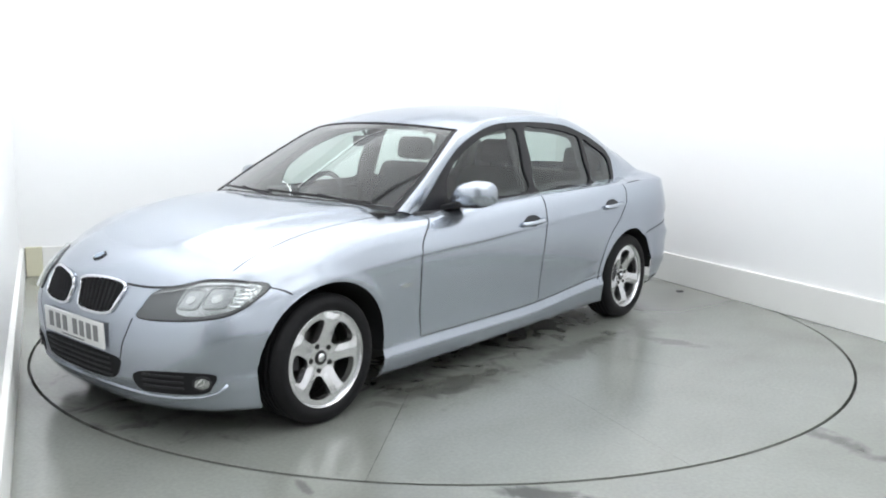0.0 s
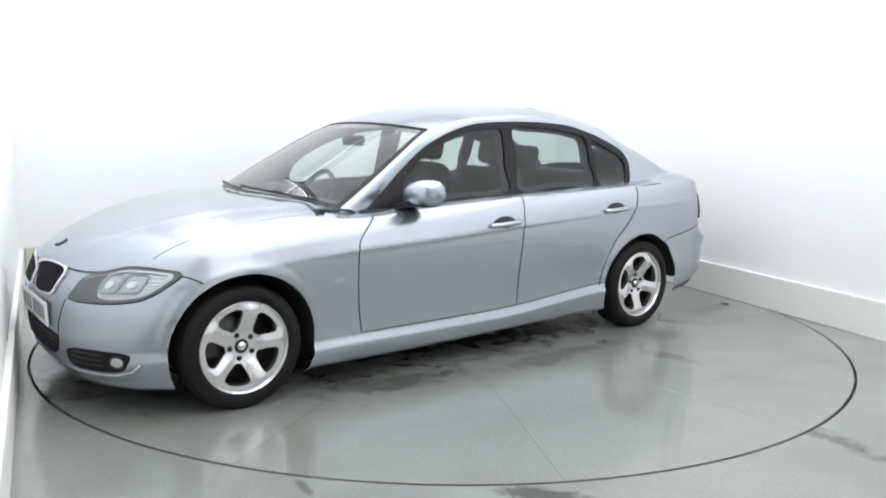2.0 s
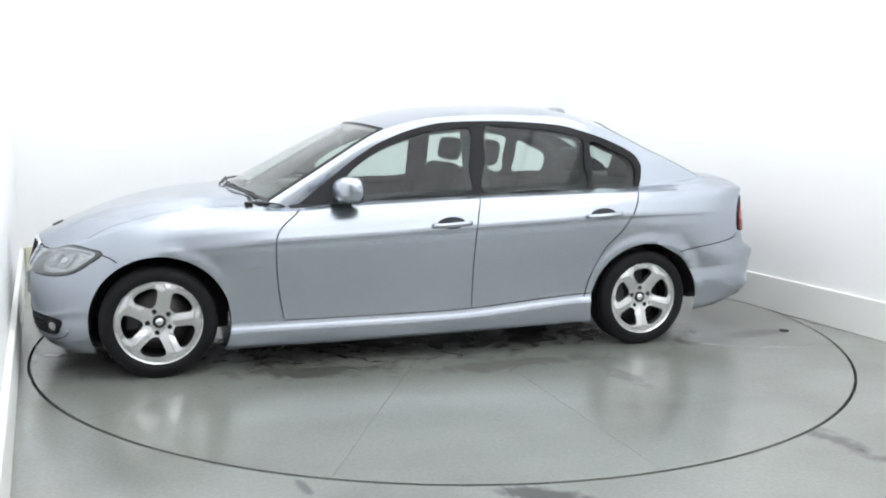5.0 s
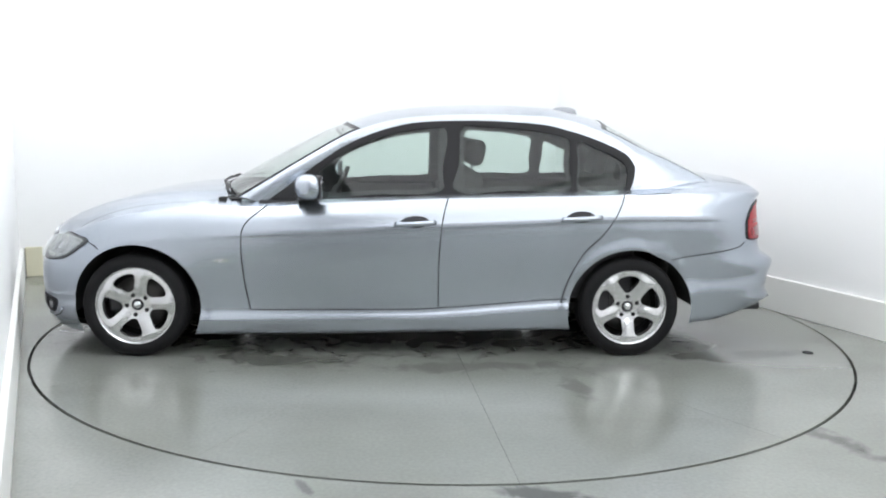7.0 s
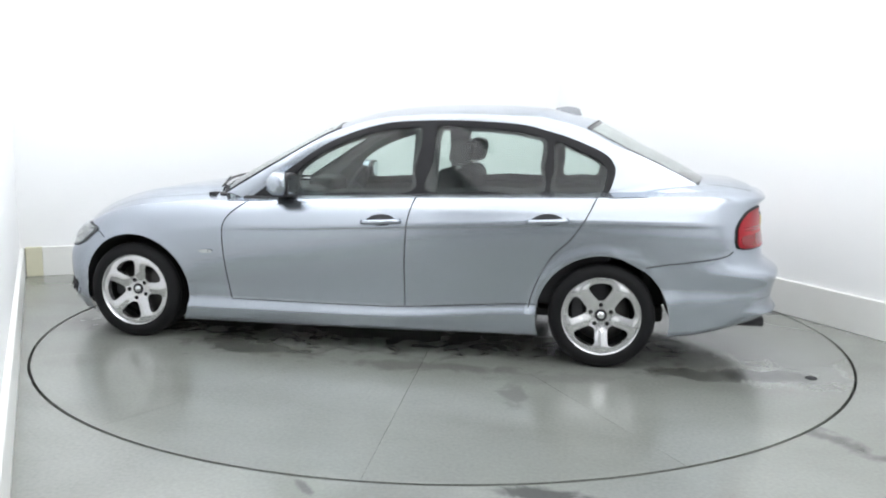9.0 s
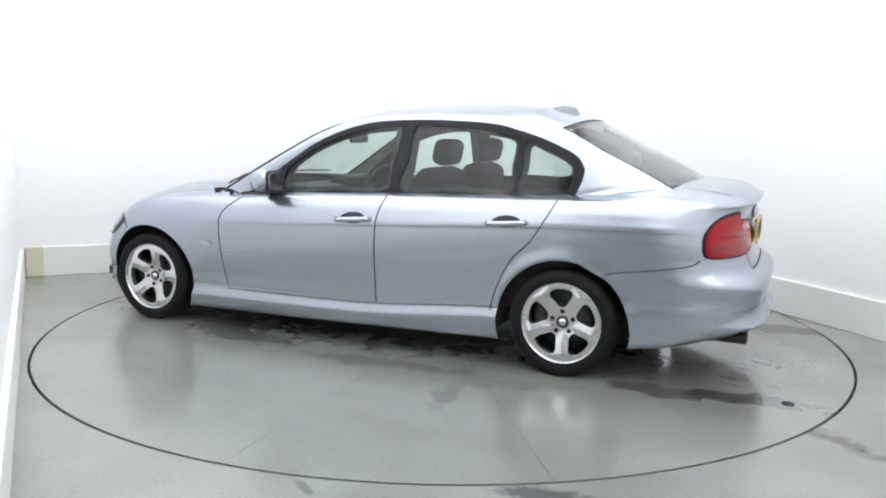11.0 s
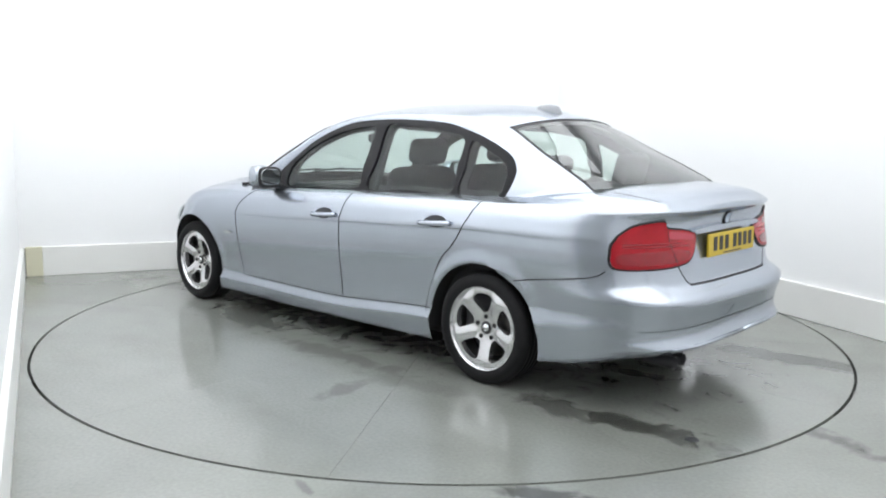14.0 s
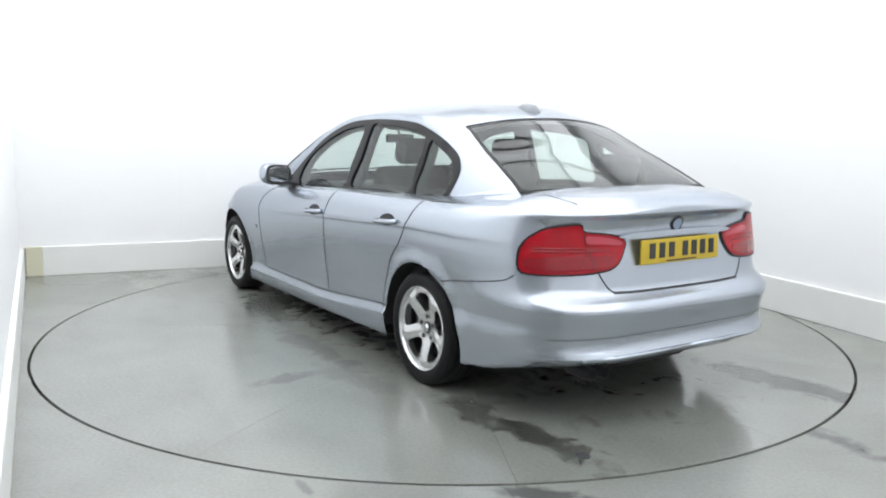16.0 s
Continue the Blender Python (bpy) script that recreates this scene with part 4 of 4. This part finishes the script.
HEAD = [(0.43, 0.515), (0.432, 0.555), (0.445, 0.605), (0.47, 0.620), (0.53, 0.630), (0.61, 0.655), (0.70, 0.658), (0.787, 0.645), (0.778, 0.59), (0.75, 0.55), (0.705, 0.526), (0.59, 0.513)]
for s in (1, -1):
    poly = rounded(KIDNEY)
    g = part("kidney_grille", patch(poly, on_shell("front", 0.004, s), 0.03, 0.004), M_LINER, CAR, "black kidney grille insert")
    cx = sum(p[0] for p in poly) / len(poly)
    cz = sum(p[1] for p in poly) / len(poly)
    ring = [on_shell("front", 0.006, s)(cx + (p[0] - cx) * 1.06, cz + (p[1] - cz) * 1.10, 0) for p in poly]
    part("chrome_surround", tube(ring, 0.0075, 8, True), M_CHROME, g, "bright chrome surround")
    for k in range(9):
        y = 0.062 + 0.0255 * k
        zz = [p[1] for p in poly if abs(p[0] - y) < 0.018]
        if len(zz) > 1:
            a = on_shell("front", 0.012, s)(y, max(zz) - 0.006, 0)
            b = on_shell("front", 0.012, s)(y, min(zz) + 0.006, 0)
            part("slat", tube([a, (a + b) / 2, b], 0.0035, 6), M_BLACK, g)
    poly = rounded(HEAD)
    h = part("headlight", patch(poly, on_shell("front", 0.003, s), 0.03, 0.004), M_LAMP_DARK, CAR, "clear headlight, dark inner end and bright chrome reflectors")
    hx = sum(p[0] for p in poly) / len(poly)
    hz = sum(p[1] for p in poly) / len(poly)
    part("lamp_seal", tube([on_shell("front", 0.002, s)(hx + (p[0] - hx) * 1.012, hz + (p[1] - hz) * 1.025, 0) for p in poly], 0.003, 6, True), M_BLACK, h)
    bowl = rounded([(0.572, 0.545), (0.565, 0.60), (0.575, 0.634), (0.61, 0.648), (0.70, 0.651), (0.775, 0.640), (0.768, 0.595), (0.742, 0.557), (0.70, 0.538), (0.62, 0.530)])
    part("chrome_bowl", patch(bowl, on_shell("front", 0.006, s), 0.02, 0.004), M_REFLECT, h, "bright faceted chrome bowl")
    for u, v, r in ((0.603, 0.590, 0.034), (0.682, 0.596, 0.036)):
        circ = rounded([(u + r * a, v + r * b) for a, b in ((-1, -0.75), (-0.75, -1), (0.75, -1), (1, -0.75), (1, 0.8), (0.8, 1), (-0.8, 1), (-1, 0.8))])
        lip = [on_shell("front", 0.014, s)(a, b, 0) for a, b in circ]
        part("lamp_ring", tube(lip, 0.0025, 6, True), M_LAMP_BOWL, h, "thin lamp ring")
        part("reflector", patch(circ, on_shell("front", 0.008, s), 0.02, 0.003), M_LAMP_BOWL, h, "round reflector")
        circ2 = arc(u, v - 0.003, r * 0.42, 0, 360, 16)[:-1]
        part("lamp_bulb", patch(circ2, on_shell("front", 0.0135, s), 0.02, 0.006), M_BULB, h)
    for k in range(5):
        z = 0.566 + 0.015 * k
        part("bowl_rib", tube([on_shell("front", 0.009, s)(y, z, 0) for y in (0.728, 0.742, 0.752 + 0.003 * k)], 0.0028, 6), M_CHROME, h)
    part("brow_bar", tube([on_shell("front", 0.010, s)(y, z, 0) for y, z in ((0.455, 0.600), (0.53, 0.616), (0.61, 0.638), (0.70, 0.643), (0.76, 0.634))], 0.0045, 6), M_LAMP_BOWL, h)
    lens = part("lens", patch(poly, on_shell("front", 0.020, s), 0.025, 0.018), M_GLASS_CLEAR, h, "clear plastic lens")
    lens.visible_shadow = False
    FOG = rounded([(0.395, 0.262), (0.43, 0.292), (0.55, 0.305), (0.67, 0.304), (0.712, 0.290), (0.703, 0.248), (0.67, 0.217), (0.54, 0.210), (0.43, 0.213)])
    f = part("fog_grille", patch(FOG, on_shell("front", 0.003, s), 0.03, 0.004), M_LINER, FBUMP, "black lower side grille")
    for z in (0.24, 0.264, 0.287):
        part("grille_bar", tube([on_shell("front", 0.006, s)(y, z, 0) for y in np.linspace(0.45, 0.615, 8)], 0.005, 6), M_BLACK, f)
    circ = arc(0.675, 0.264, 0.025, 0, 360, 20)[:-1]
    part("fog_lamp", patch(circ, on_shell("front", 0.012, s), 0.015, 0.01), M_REFLECT, f, "round clear fog lamp")
    part("fog_ring", tube([on_shell("front", 0.012, s)(a, b, 0) for a, b in circ], 0.005, 6, True), M_BLACK, f)
    # flat dark ribbon drawn for the shade along the bumper's crease
    part("bumper_crease", ribbon([(0.40, 0.508), (0.385, 0.46), (0.355, 0.40), (0.335, 0.335)], "front", 0.005, sign=s), M_SEAM, FBUMP)
    lip = [(0.0, 0.198), (0.2, 0.200), (0.36, 0.196), (0.46, 0.190), (0.57, 0.190), (0.66, 0.197), (0.715, 0.218), (0.742, 0.252)]
    part("bumper_lip", tube([on_shell("front", -0.002, s)(y, z, 0) for y, z in lip], 0.011, 8), M_PAINT, FBUMP, smooth=True)
    part("bumper_line", ribbon([(0.0, 0.408), (0.3, 0.408), (0.55, 0.406), (0.72, 0.402)], "rear", 0.0022, sign=s), M_SEAM, RBUMP)
    lip = [(0.0, 0.322), (0.25, 0.322), (0.45, 0.318), (0.60, 0.312)]
    part("bumper_lip", tube([on_shell("rear", -0.002, s)(y, z, 0) for y, z in lip], 0.011, 8), M_PAINT, RBUMP, smooth=True)
LOWER = rounded([(-0.325, 0.330), (-0.2, 0.343), (0.0, 0.346), (0.2, 0.343), (0.325, 0.330), (0.322, 0.29), (0.28, 0.243), (0.16, 0.228), (0.0, 0.226), (-0.16, 0.228), (-0.28, 0.243), (-0.322, 0.29)])
lg = part("lower_grille", patch(LOWER, on_shell("front", 0.003), 0.03, 0.004), M_LINER, FBUMP, "black lower air intake")
for z in (0.25, 0.275, 0.30, 0.325):
    part("grille_bar", tube([on_shell("front", 0.006)(y, z, 0) for y in np.linspace(-0.275, 0.275, 20)], 0.004, 6), M_BLACK, lg)


def plate_thing(name, x, tilt, zc, base, sign, label, ink):
    pl = part(name, box(0.012, 0.52, 0.111, (0, 0, 0), 0.004, 2), base, CAR, label)
    pl.matrix_basis = Matrix.Translation(at(x, 0, zc)) @ pose(0, 0, 0, 0, tilt, 0)
    for y in (-0.205, -0.145, -0.085, -0.025, 0.065, 0.128, 0.191):
        part("character_bar", box(0.002, 0.037, 0.068, (0.007 * sign, y * -sign, 0.005), 0), ink, pl)
    part("maker_strip", box(0.002, 0.20, 0.006, (0.007 * sign, 0.0, -0.045), 0), ink, pl)
    return pl


plate_thing("front_plate", 2.078, 2, 0.415, M_PLATE_W, 1, "white front registration plate", M_INK_GLARE)
plate_thing("rear_plate", -2.275, 2, 0.755, M_PLATE_Y, -1, "yellow rear registration plate", M_INK)
for mode, u, v, r, owner in (("top", 1.945, 0.0, 0.028, BONNET), ("rear", 0.0, 0.872, 0.036, BOOT)):
    circ = arc(u, v, r, 0, 360, 28)[:-1]
    b = part("round_badge", patch(circ, on_shell(mode, 0.006), 0.02, 0.006), M_BLACK, owner, "small round badge")
    circ = arc(u, v, r * 0.76, 0, 360, 24)[:-1]
    part("badge_face", patch(circ, on_shell(mode, 0.008), 0.02, 0.003), M_BADGE, b)
for s in (1, -1):
    part("side_repeater", patch(rounded([(0.86, 0.55), (0.875, 0.561), (0.93, 0.558), (0.945, 0.549), (0.93, 0.541), (0.875, 0.541)], 0.008), on_shell("side", 0.007, s), 0.02, 0.006), M_REFLECT, CAR, "small clear side repeater lamp")

# ---- rear end ----
TAIL = [(0.775, 0.755), (0.760, 0.803), (0.722, 0.845), (0.665, 0.874), (0.558, 0.885), (0.535, 0.853), (0.42, 0.838), (0.335, 0.815), (0.342, 0.764), (0.395, 0.704), (0.49, 0.684), (0.62, 0.678), (0.748, 0.680), (0.775, 0.70)]
for s in (1, -1):
    poly = rounded(TAIL)
    tl = part("tail_light", patch(poly, on_shell("rear", 0.010, s), 0.02, 0.012), M_RED, CAR, "red wraparound tail light")
    tx = sum(p[0] for p in poly) / len(poly)
    tz = sum(p[1] for p in poly) / len(poly)
    part("lamp_seal", tube([on_shell("rear", 0.003, s)(tx + (p[0] - tx) * 1.02, tz + (p[1] - tz) * 1.03, 0) for p in poly], 0.0065, 6, True), M_BLACK, tl)
    part("light_band", patch(rounded([(0.525, 0.838), (0.43, 0.828), (0.352, 0.810), (0.356, 0.792), (0.44, 0.800), (0.525, 0.806)]), on_shell("rear", 0.0125, s), 0.02, 0.004), M_RED_PALE, tl, "pale reversing lamp band")
    part("lower_band", patch(rounded([(0.755, 0.742), (0.66, 0.750), (0.52, 0.752), (0.40, 0.742), (0.412, 0.712), (0.50, 0.698), (0.62, 0.692), (0.74, 0.695), (0.762, 0.712)]), on_shell("rear", 0.0125, s), 0.02, 0.004), M_RED_DEEP, tl, "deep red lower lamp")
    for k in range(2):
        z = 0.772 + 0.014 * k
        part("light_bar", tube([on_shell("rear", 0.0105, s)(y, z - 0.012 * (0.66 - y), 0) for y in np.linspace(0.742, 0.40 + 0.05 * k, 10)], 0.0032, 6), M_RED_DEEP, tl)
    part("lamp_joint", ribbon([(0.54, 0.86), (0.532, 0.80), (0.50, 0.70), (0.492, 0.688)], "rear", 0.003, 0.0135, s), M_SEAM, tl)
part("plate_light_bar", patch(rounded([(-0.33, 0.84), (0.0, 0.846), (0.33, 0.84), (0.33, 0.818), (0.0, 0.822), (-0.33, 0.818)]), on_shell("rear", 0.024), 0.03, 0.024), M_PAINT, BOOT)
for y in (0.445, 0.52):
    bm = lathe([(0.026, -0.13), (0.030, -0.12), (0.030, 0.02), (0.028, 0.024), (0.025, 0.02), (0.024, -0.08), (0.0, -0.08)], 24)
    bmesh.ops.transform(bm, matrix=pose(*at(-2.255, y, 0.238), 0, 0, 90), verts=bm.verts)
    part("exhaust_pipe", bm, M_ALLOY_DARK, CAR, "short dark steel exhaust tailpipe", smooth=True)
part("silencer", box(0.22, 0.75, 0.14, at(-2.03, 0.1, 0.25), 0.05, 3), M_UNDER, CAR)
SPINE = sorted((min(r, key=lambda p: abs(p[1])) for r in ROOF_ROWS), key=lambda p: -p[0])
fin = bmesh.new()
secs = []
for x, w, z in ((-1.045, 0.01, 0.0), (-1.08, 0.028, 0.022), (-1.13, 0.036, 0.038), (-1.18, 0.036, 0.044), (-1.205, 0.032, 0.040), (-1.225, 0.026, 0.0)):
    zb = float(np.interp(-x, [-p[0] for p in SPINE], [p[2] for p in SPINE])) - 0.004
    secs.append([fin.verts.new(at(x, y, zb + h)) for y, h in ((w, -0.01), (w * 0.75, z * 0.5), (w * 0.28, z * 0.95), (0, z), (-w * 0.28, z * 0.95), (-w * 0.75, z * 0.5), (-w, -0.01))])
for a, b in zip(secs, secs[1:]):
    for k in range(6):
        fin.faces.new((a[k], a[k + 1], b[k + 1], b[k]))
fin.faces.new(secs[-1])
bmesh.ops.recalc_face_normals(fin, faces=fin.faces)
part("roof_aerial", fin, M_AERIAL, CAR, "shark-fin roof aerial", smooth=True)

# ---- mirrors, handles, wipers ----


def mirror_shell(s):
    bm = bmesh.new()
    rings = []
    for t, cx, cz, rx, rz, y in ((0, 0.41, 0.940, 0.055, 0.026, 0.785), (0.1, 0.41, 0.950, 0.066, 0.046, 0.805), (0.35, 0.405, 0.963, 0.077, 0.062, 0.845), (0.65, 0.40, 0.970, 0.077, 0.068, 0.915), (0.88, 0.39, 0.970, 0.067, 0.062, 0.975), (1, 0.375, 0.968, 0.038, 0.042, 1.0)):
        ring = []
        for k in range(24):
            a = 2 * math.pi * k / 24
            c, d = math.cos(a), math.sin(a)
            x = cx + 0.02 + rx * (abs(c) ** 0.75) * (1 if c > 0 else -0.75)
            ring.append(bm.verts.new(at(x, s * y, cz - 0.010 + rz * abs(d) ** 0.8 * (1 if d > 0 else -1))))
        rings.append(ring)
    for p, q in zip(rings, rings[1:]):
        for k in range(24):
            bm.faces.new((p[k], p[(k + 1) % 24], q[(k + 1) % 24], q[k]))
    bm.faces.new(rings[0])
    bm.faces.new(rings[-1])
    bmesh.ops.recalc_face_normals(bm, faces=bm.faces)
    return bm


def oval_plate(x0, x1, y, z, ry, rz, ease):
    """Rounded plate across x with softly rolled rims."""
    bm = bmesh.new()
    rings = []
    for x, f in ((x0, 1 - ease), (x0 + (x1 - x0) * 0.25, 1.0), (x1, 1.0)):
        ring = []
        for k in range(32):
            c, d = math.cos(math.pi * k / 16), math.sin(math.pi * k / 16)
            ring.append(bm.verts.new(at(x, y + ry * f * abs(c) ** 0.62 * (1 if c > 0 else -1), z + rz * f * abs(d) ** 0.62 * (1 if d > 0 else -1))))
        rings.append(ring)
    for p, q in zip(rings, rings[1:]):
        for k in range(32):
            bm.faces.new((p[k], p[(k + 1) % 32], q[(k + 1) % 32], q[k]))
    bm.faces.new(rings[0])
    bm.faces.new(rings[-1])
    bmesh.ops.recalc_face_normals(bm, faces=bm.faces)
    return bm


for s in (1, -1):
    mh = part("door_mirror", mirror_shell(s), M_PAINT, CAR, "body-coloured door mirror", smooth=True)
    part("mirror_frame", oval_plate(0.353, 0.383, s * 0.893, 0.956, 0.088, 0.064, 0.1), M_BLACK, mh, "black mirror bezel")
    part("mirror_glass", oval_plate(0.3500, 0.3545, s * 0.893, 0.957, 0.073, 0.050, 0.03), M_MIRROR, mh, "mirror glass")
    part("mirror_foot", box(0.12, 0.13, 0.028, at(0.44, s * 0.79, 0.892), 0.01, 3, pose(0, 0, 0, s * 14, 0, 0)), M_BLACK, mh, "black mirror foot")
    part("mirror_underside", box(0.10, 0.15, 0.02, at(0.42, s * 0.87, 0.897), 0.009, 3), M_BLACK, mh)
    for x0, x1, z0, z1, owner in ((-0.045, -0.262, 0.757, 0.770, FRONT_DOOR if s > 0 else FRONT_DOOR_R), (-0.968, -1.185, 0.792, 0.806, REAR_DOOR if s > 0 else REAR_DOOR_R)):
        xm, zm = (x0 + x1) / 2, (z0 + z1) / 2
        rec = rounded([(xm + 0.085, zm + 0.004), (xm + 0.05, zm + 0.029), (xm, zm + 0.039), (xm - 0.05, zm + 0.032), (xm - 0.085, zm + 0.006), (xm - 0.05, zm - 0.016), (xm, zm - 0.024), (xm + 0.05, zm - 0.018)], 0.01)
        # no hollow is cut: its shade is a flat dark patch on the door
        hd = part("door_handle", patch(rec, on_shell("side", 0.0022, s), 0.02, 0.003), M_SEAM, owner, "pull handle over a dark patch painted for its shaded recess")
        lift = on_shell("side", 0.0, s)
        pts = []
        for k in range(13):
            t = k / 12
            p = lift(x0 + (x1 - x0) * t, z0 + (z1 - z0) * t, 0)
            p.y += s * (0.004 + 0.026 * math.sin(math.pi * t) ** 0.5)
            pts.append(p)
        bm = tube(pts, 0.0145, 10)
        part("grip", bm, M_PAINT, hd, smooth=True)
cowl = [(p[0] + 0.012, p[1]) for p in WS_ROWS[0]]
cowl_poly = [(x + 0.03 + 0.02 * (1 - (y / 0.74) ** 2), y * 0.975) for x, y in cowl] + [(x - 0.03, y * 0.975) for x, y in cowl[::-1]]
part("cowl_panel", patch(cowl_poly, lambda u, v, d: at(u, v, 0.870 + 0.045 * (1 - (v / 0.75) ** 2) - d), 0.05, 0.006), M_BLACK, CAR, "black plastic scuttle panel")
for y0, y1, f in ((0.62, -0.02, 0.04), (0.02, -0.58, 0.05)):
    pts = []
    for k in range(9):
        y = y0 + (y1 - y0) * k / 8
        j = (1 - y / 0.735) / 2 * 60
        r0, r1 = WS_ROWS[0], WS_ROWS[2]
        i0 = min(59, int(j))
        p = Vector(r0[i0]).lerp(Vector(r0[i0 + 1]), j - i0)
        q = Vector(r1[i0]).lerp(Vector(r1[i0 + 1]), j - i0)
        pts.append(at(*(p.lerp(q, 0.25 + f * k) + Vector((0.012, 0, 0.016)))))
    wp = part("wiper", tube(pts, 0.007, 6), M_BLACK, CAR, "black windscreen wiper")
    part("wiper_arm", tube([pts[0] + Vector((0.02, 0, -0.012)), (pts[3] + pts[4]) / 2 + Vector((0.008, 0, 0.010))], 0.006, 6), M_BLACK, wp)

# ---- inside the cabin ----


def cushion(sx, sy, sz, m, bevel=0.05):
    bm = box(sx, sy, sz, (0, 0, 0), bevel, 4)
    bmesh.ops.transform(bm, matrix=m, verts=bm.verts)
    return bm


for y in (0.36, -0.36):
    st = part("front_seat", cushion(0.52, 0.50, 0.18, Matrix.Translation(at(-0.03, y, 0.42)) @ pose(0, 0, 0, 0, -8, 0)), M_SEAT, CAR, "dark grey front seat", smooth=True)
    part("backrest", cushion(0.17, 0.50, 0.64, Matrix.Translation(at(-0.39, y, 0.74)) @ pose(0, 0, 0, 0, -20, 0), 0.07), M_SEAT, st, smooth=True)
    part("headrest", cushion(0.11, 0.27, 0.155, Matrix.Translation(at(-0.52, y, 1.14)) @ pose(0, 0, 0, 0, -12, 0), 0.045), M_SEAT, st, smooth=True)
    for dy in (-0.06, 0.06):
        part("headrest_post", tube([at(-0.49, y + dy, 0.98), at(-0.515, y + dy, 1.09)], 0.006, 8), M_CHROME, st)
bench = part("rear_seat", cushion(0.50, 1.24, 0.2, Matrix.Translation(at(-1.05, 0, 0.44))), M_SEAT, CAR, "dark grey rear bench seat", smooth=True)
part("backrest", cushion(0.18, 1.24, 0.60, Matrix.Translation(at(-1.36, 0, 0.70)) @ pose(0, 0, 0, 0, -22, 0), 0.07), M_SEAT, bench, smooth=True)
for y in (0.40, -0.40):
    part("headrest", cushion(0.10, 0.27, 0.19, Matrix.Translation(at(-1.46, y, 1.06)) @ pose(0, 0, 0, 0, -14, 0), 0.04), M_SEAT, bench, smooth=True)
part("parcel_shelf", box(0.42, 1.20, 0.03, at(-1.68, 0, 0.955), 0.01), M_DASH, CAR)
dash = part("dashboard", box(0.42, 1.34, 0.30, at(0.70, 0, 0.72), 0.07, 4), M_DASH, CAR, "dark grey dashboard")
part("instrument_hood", box(0.18, 0.34, 0.09, at(0.56, -0.36, 0.88), 0.03, 3), M_DASH, dash)
part("dash_trim", box(0.01, 1.2, 0.05, at(0.487, 0, 0.76), 0.004), M_DASH_TRIM, dash)
part("centre_console", box(0.9, 0.22, 0.22, at(0.1, 0, 0.45), 0.04, 3), M_DASH, CAR)
sw = [Matrix.Translation(at(0.36, -0.36, 0.83)) @ pose(0, 0, 0, 0, -24, 0) @ Vector((0, 0.18 * math.cos(2 * math.pi * k / 40), 0.18 * math.sin(2 * math.pi * k / 40))) for k in range(40)]
wheel_rim = part("steering_wheel", tube(sw, 0.016, 10, True), M_DASH, CAR, "black steering wheel", smooth=True)
part("hub", cushion(0.06, 0.15, 0.11, Matrix.Translation(at(0.37, -0.36, 0.825)) @ pose(0, 0, 0, 0, -24, 0), 0.03), M_DASH, wheel_rim, smooth=True)
for k in (0, 20, 30):
    part("spoke", tube([sw[k], at(0.37, -0.36, 0.825)], 0.014, 8), M_DASH, wheel_rim)
im = part("interior_mirror", box(0.03, 0.22, 0.06, at(0.30, 0, 1.20), 0.012, 3), M_BLACK, CAR, "black interior mirror")
part("mirror_stem", tube([at(0.30, 0, 1.22), at(0.34, 0, 1.27)], 0.009, 8), M_BLACK, im)
for s in (1, -1):
    part("door_lining", box(1.04, 0.05, 0.56, at(0.20, s * 0.735, 0.59), 0.02, 3), M_DASH, CAR, "dark grey door lining")
    part("door_lining", box(1.08, 0.05, 0.58, at(-0.88, s * 0.735, 0.61), 0.02, 3), M_DASH, CAR, "dark grey door lining")
    part("centre_pillar_lining", box(0.15, 0.035, 0.40, at(-0.36, s * 0.635, 1.09), 0.012, 2, pose(0, 0, 0, s * 19, 0, 0)), M_DASH, CAR)
part("cabin_floor", box(2.4, 1.45, 0.04, at(-0.3, 0, 0.27), 0), M_UNDER, CAR)
part("bulkhead", box(0.04, 1.45, 0.60, at(0.92, 0, 0.58), 0), M_UNDER, CAR)
part("boot_bulkhead", box(0.04, 1.40, 0.66, at(-1.62, 0, 0.62), 0), M_UNDER, CAR)

ANGLES = ((0.0, 230.27), (0.5, 227.88), (1.0, 224.58), (1.5, 221.18), (2.0, 217.63), (2.5, 214.26), (3.0, 210.79), (3.5, 207.40), (4.0, 204.00), (6.5, 187.03), (7.0, 183.59), (7.5, 180.17), (8.0, 176.72), (8.5, 173.24), (9.0, 169.80), (11.5, 153.38), (12.0, 150.07), (12.5, 146.83), (13.0, 143.62), (13.5, 140.33), (14.0, 136.91), (14.5, 133.58), (15.0, 130.16), (15.5, 126.85), (16.0, 123.36))


def motions():
    """The turntable turns clockwise, and the car with it."""
    rows = []
    for k in range(33):
        t = 0.5 * k
        rows.append((t, pose(0, 0, 0, 0, 0, float(np.interp(t, [a[0] for a in ANGLES], [a[1] for a in ANGLES])))))
    walk(TURNTABLE, rows)
    walk(CAR, rows)


motions()
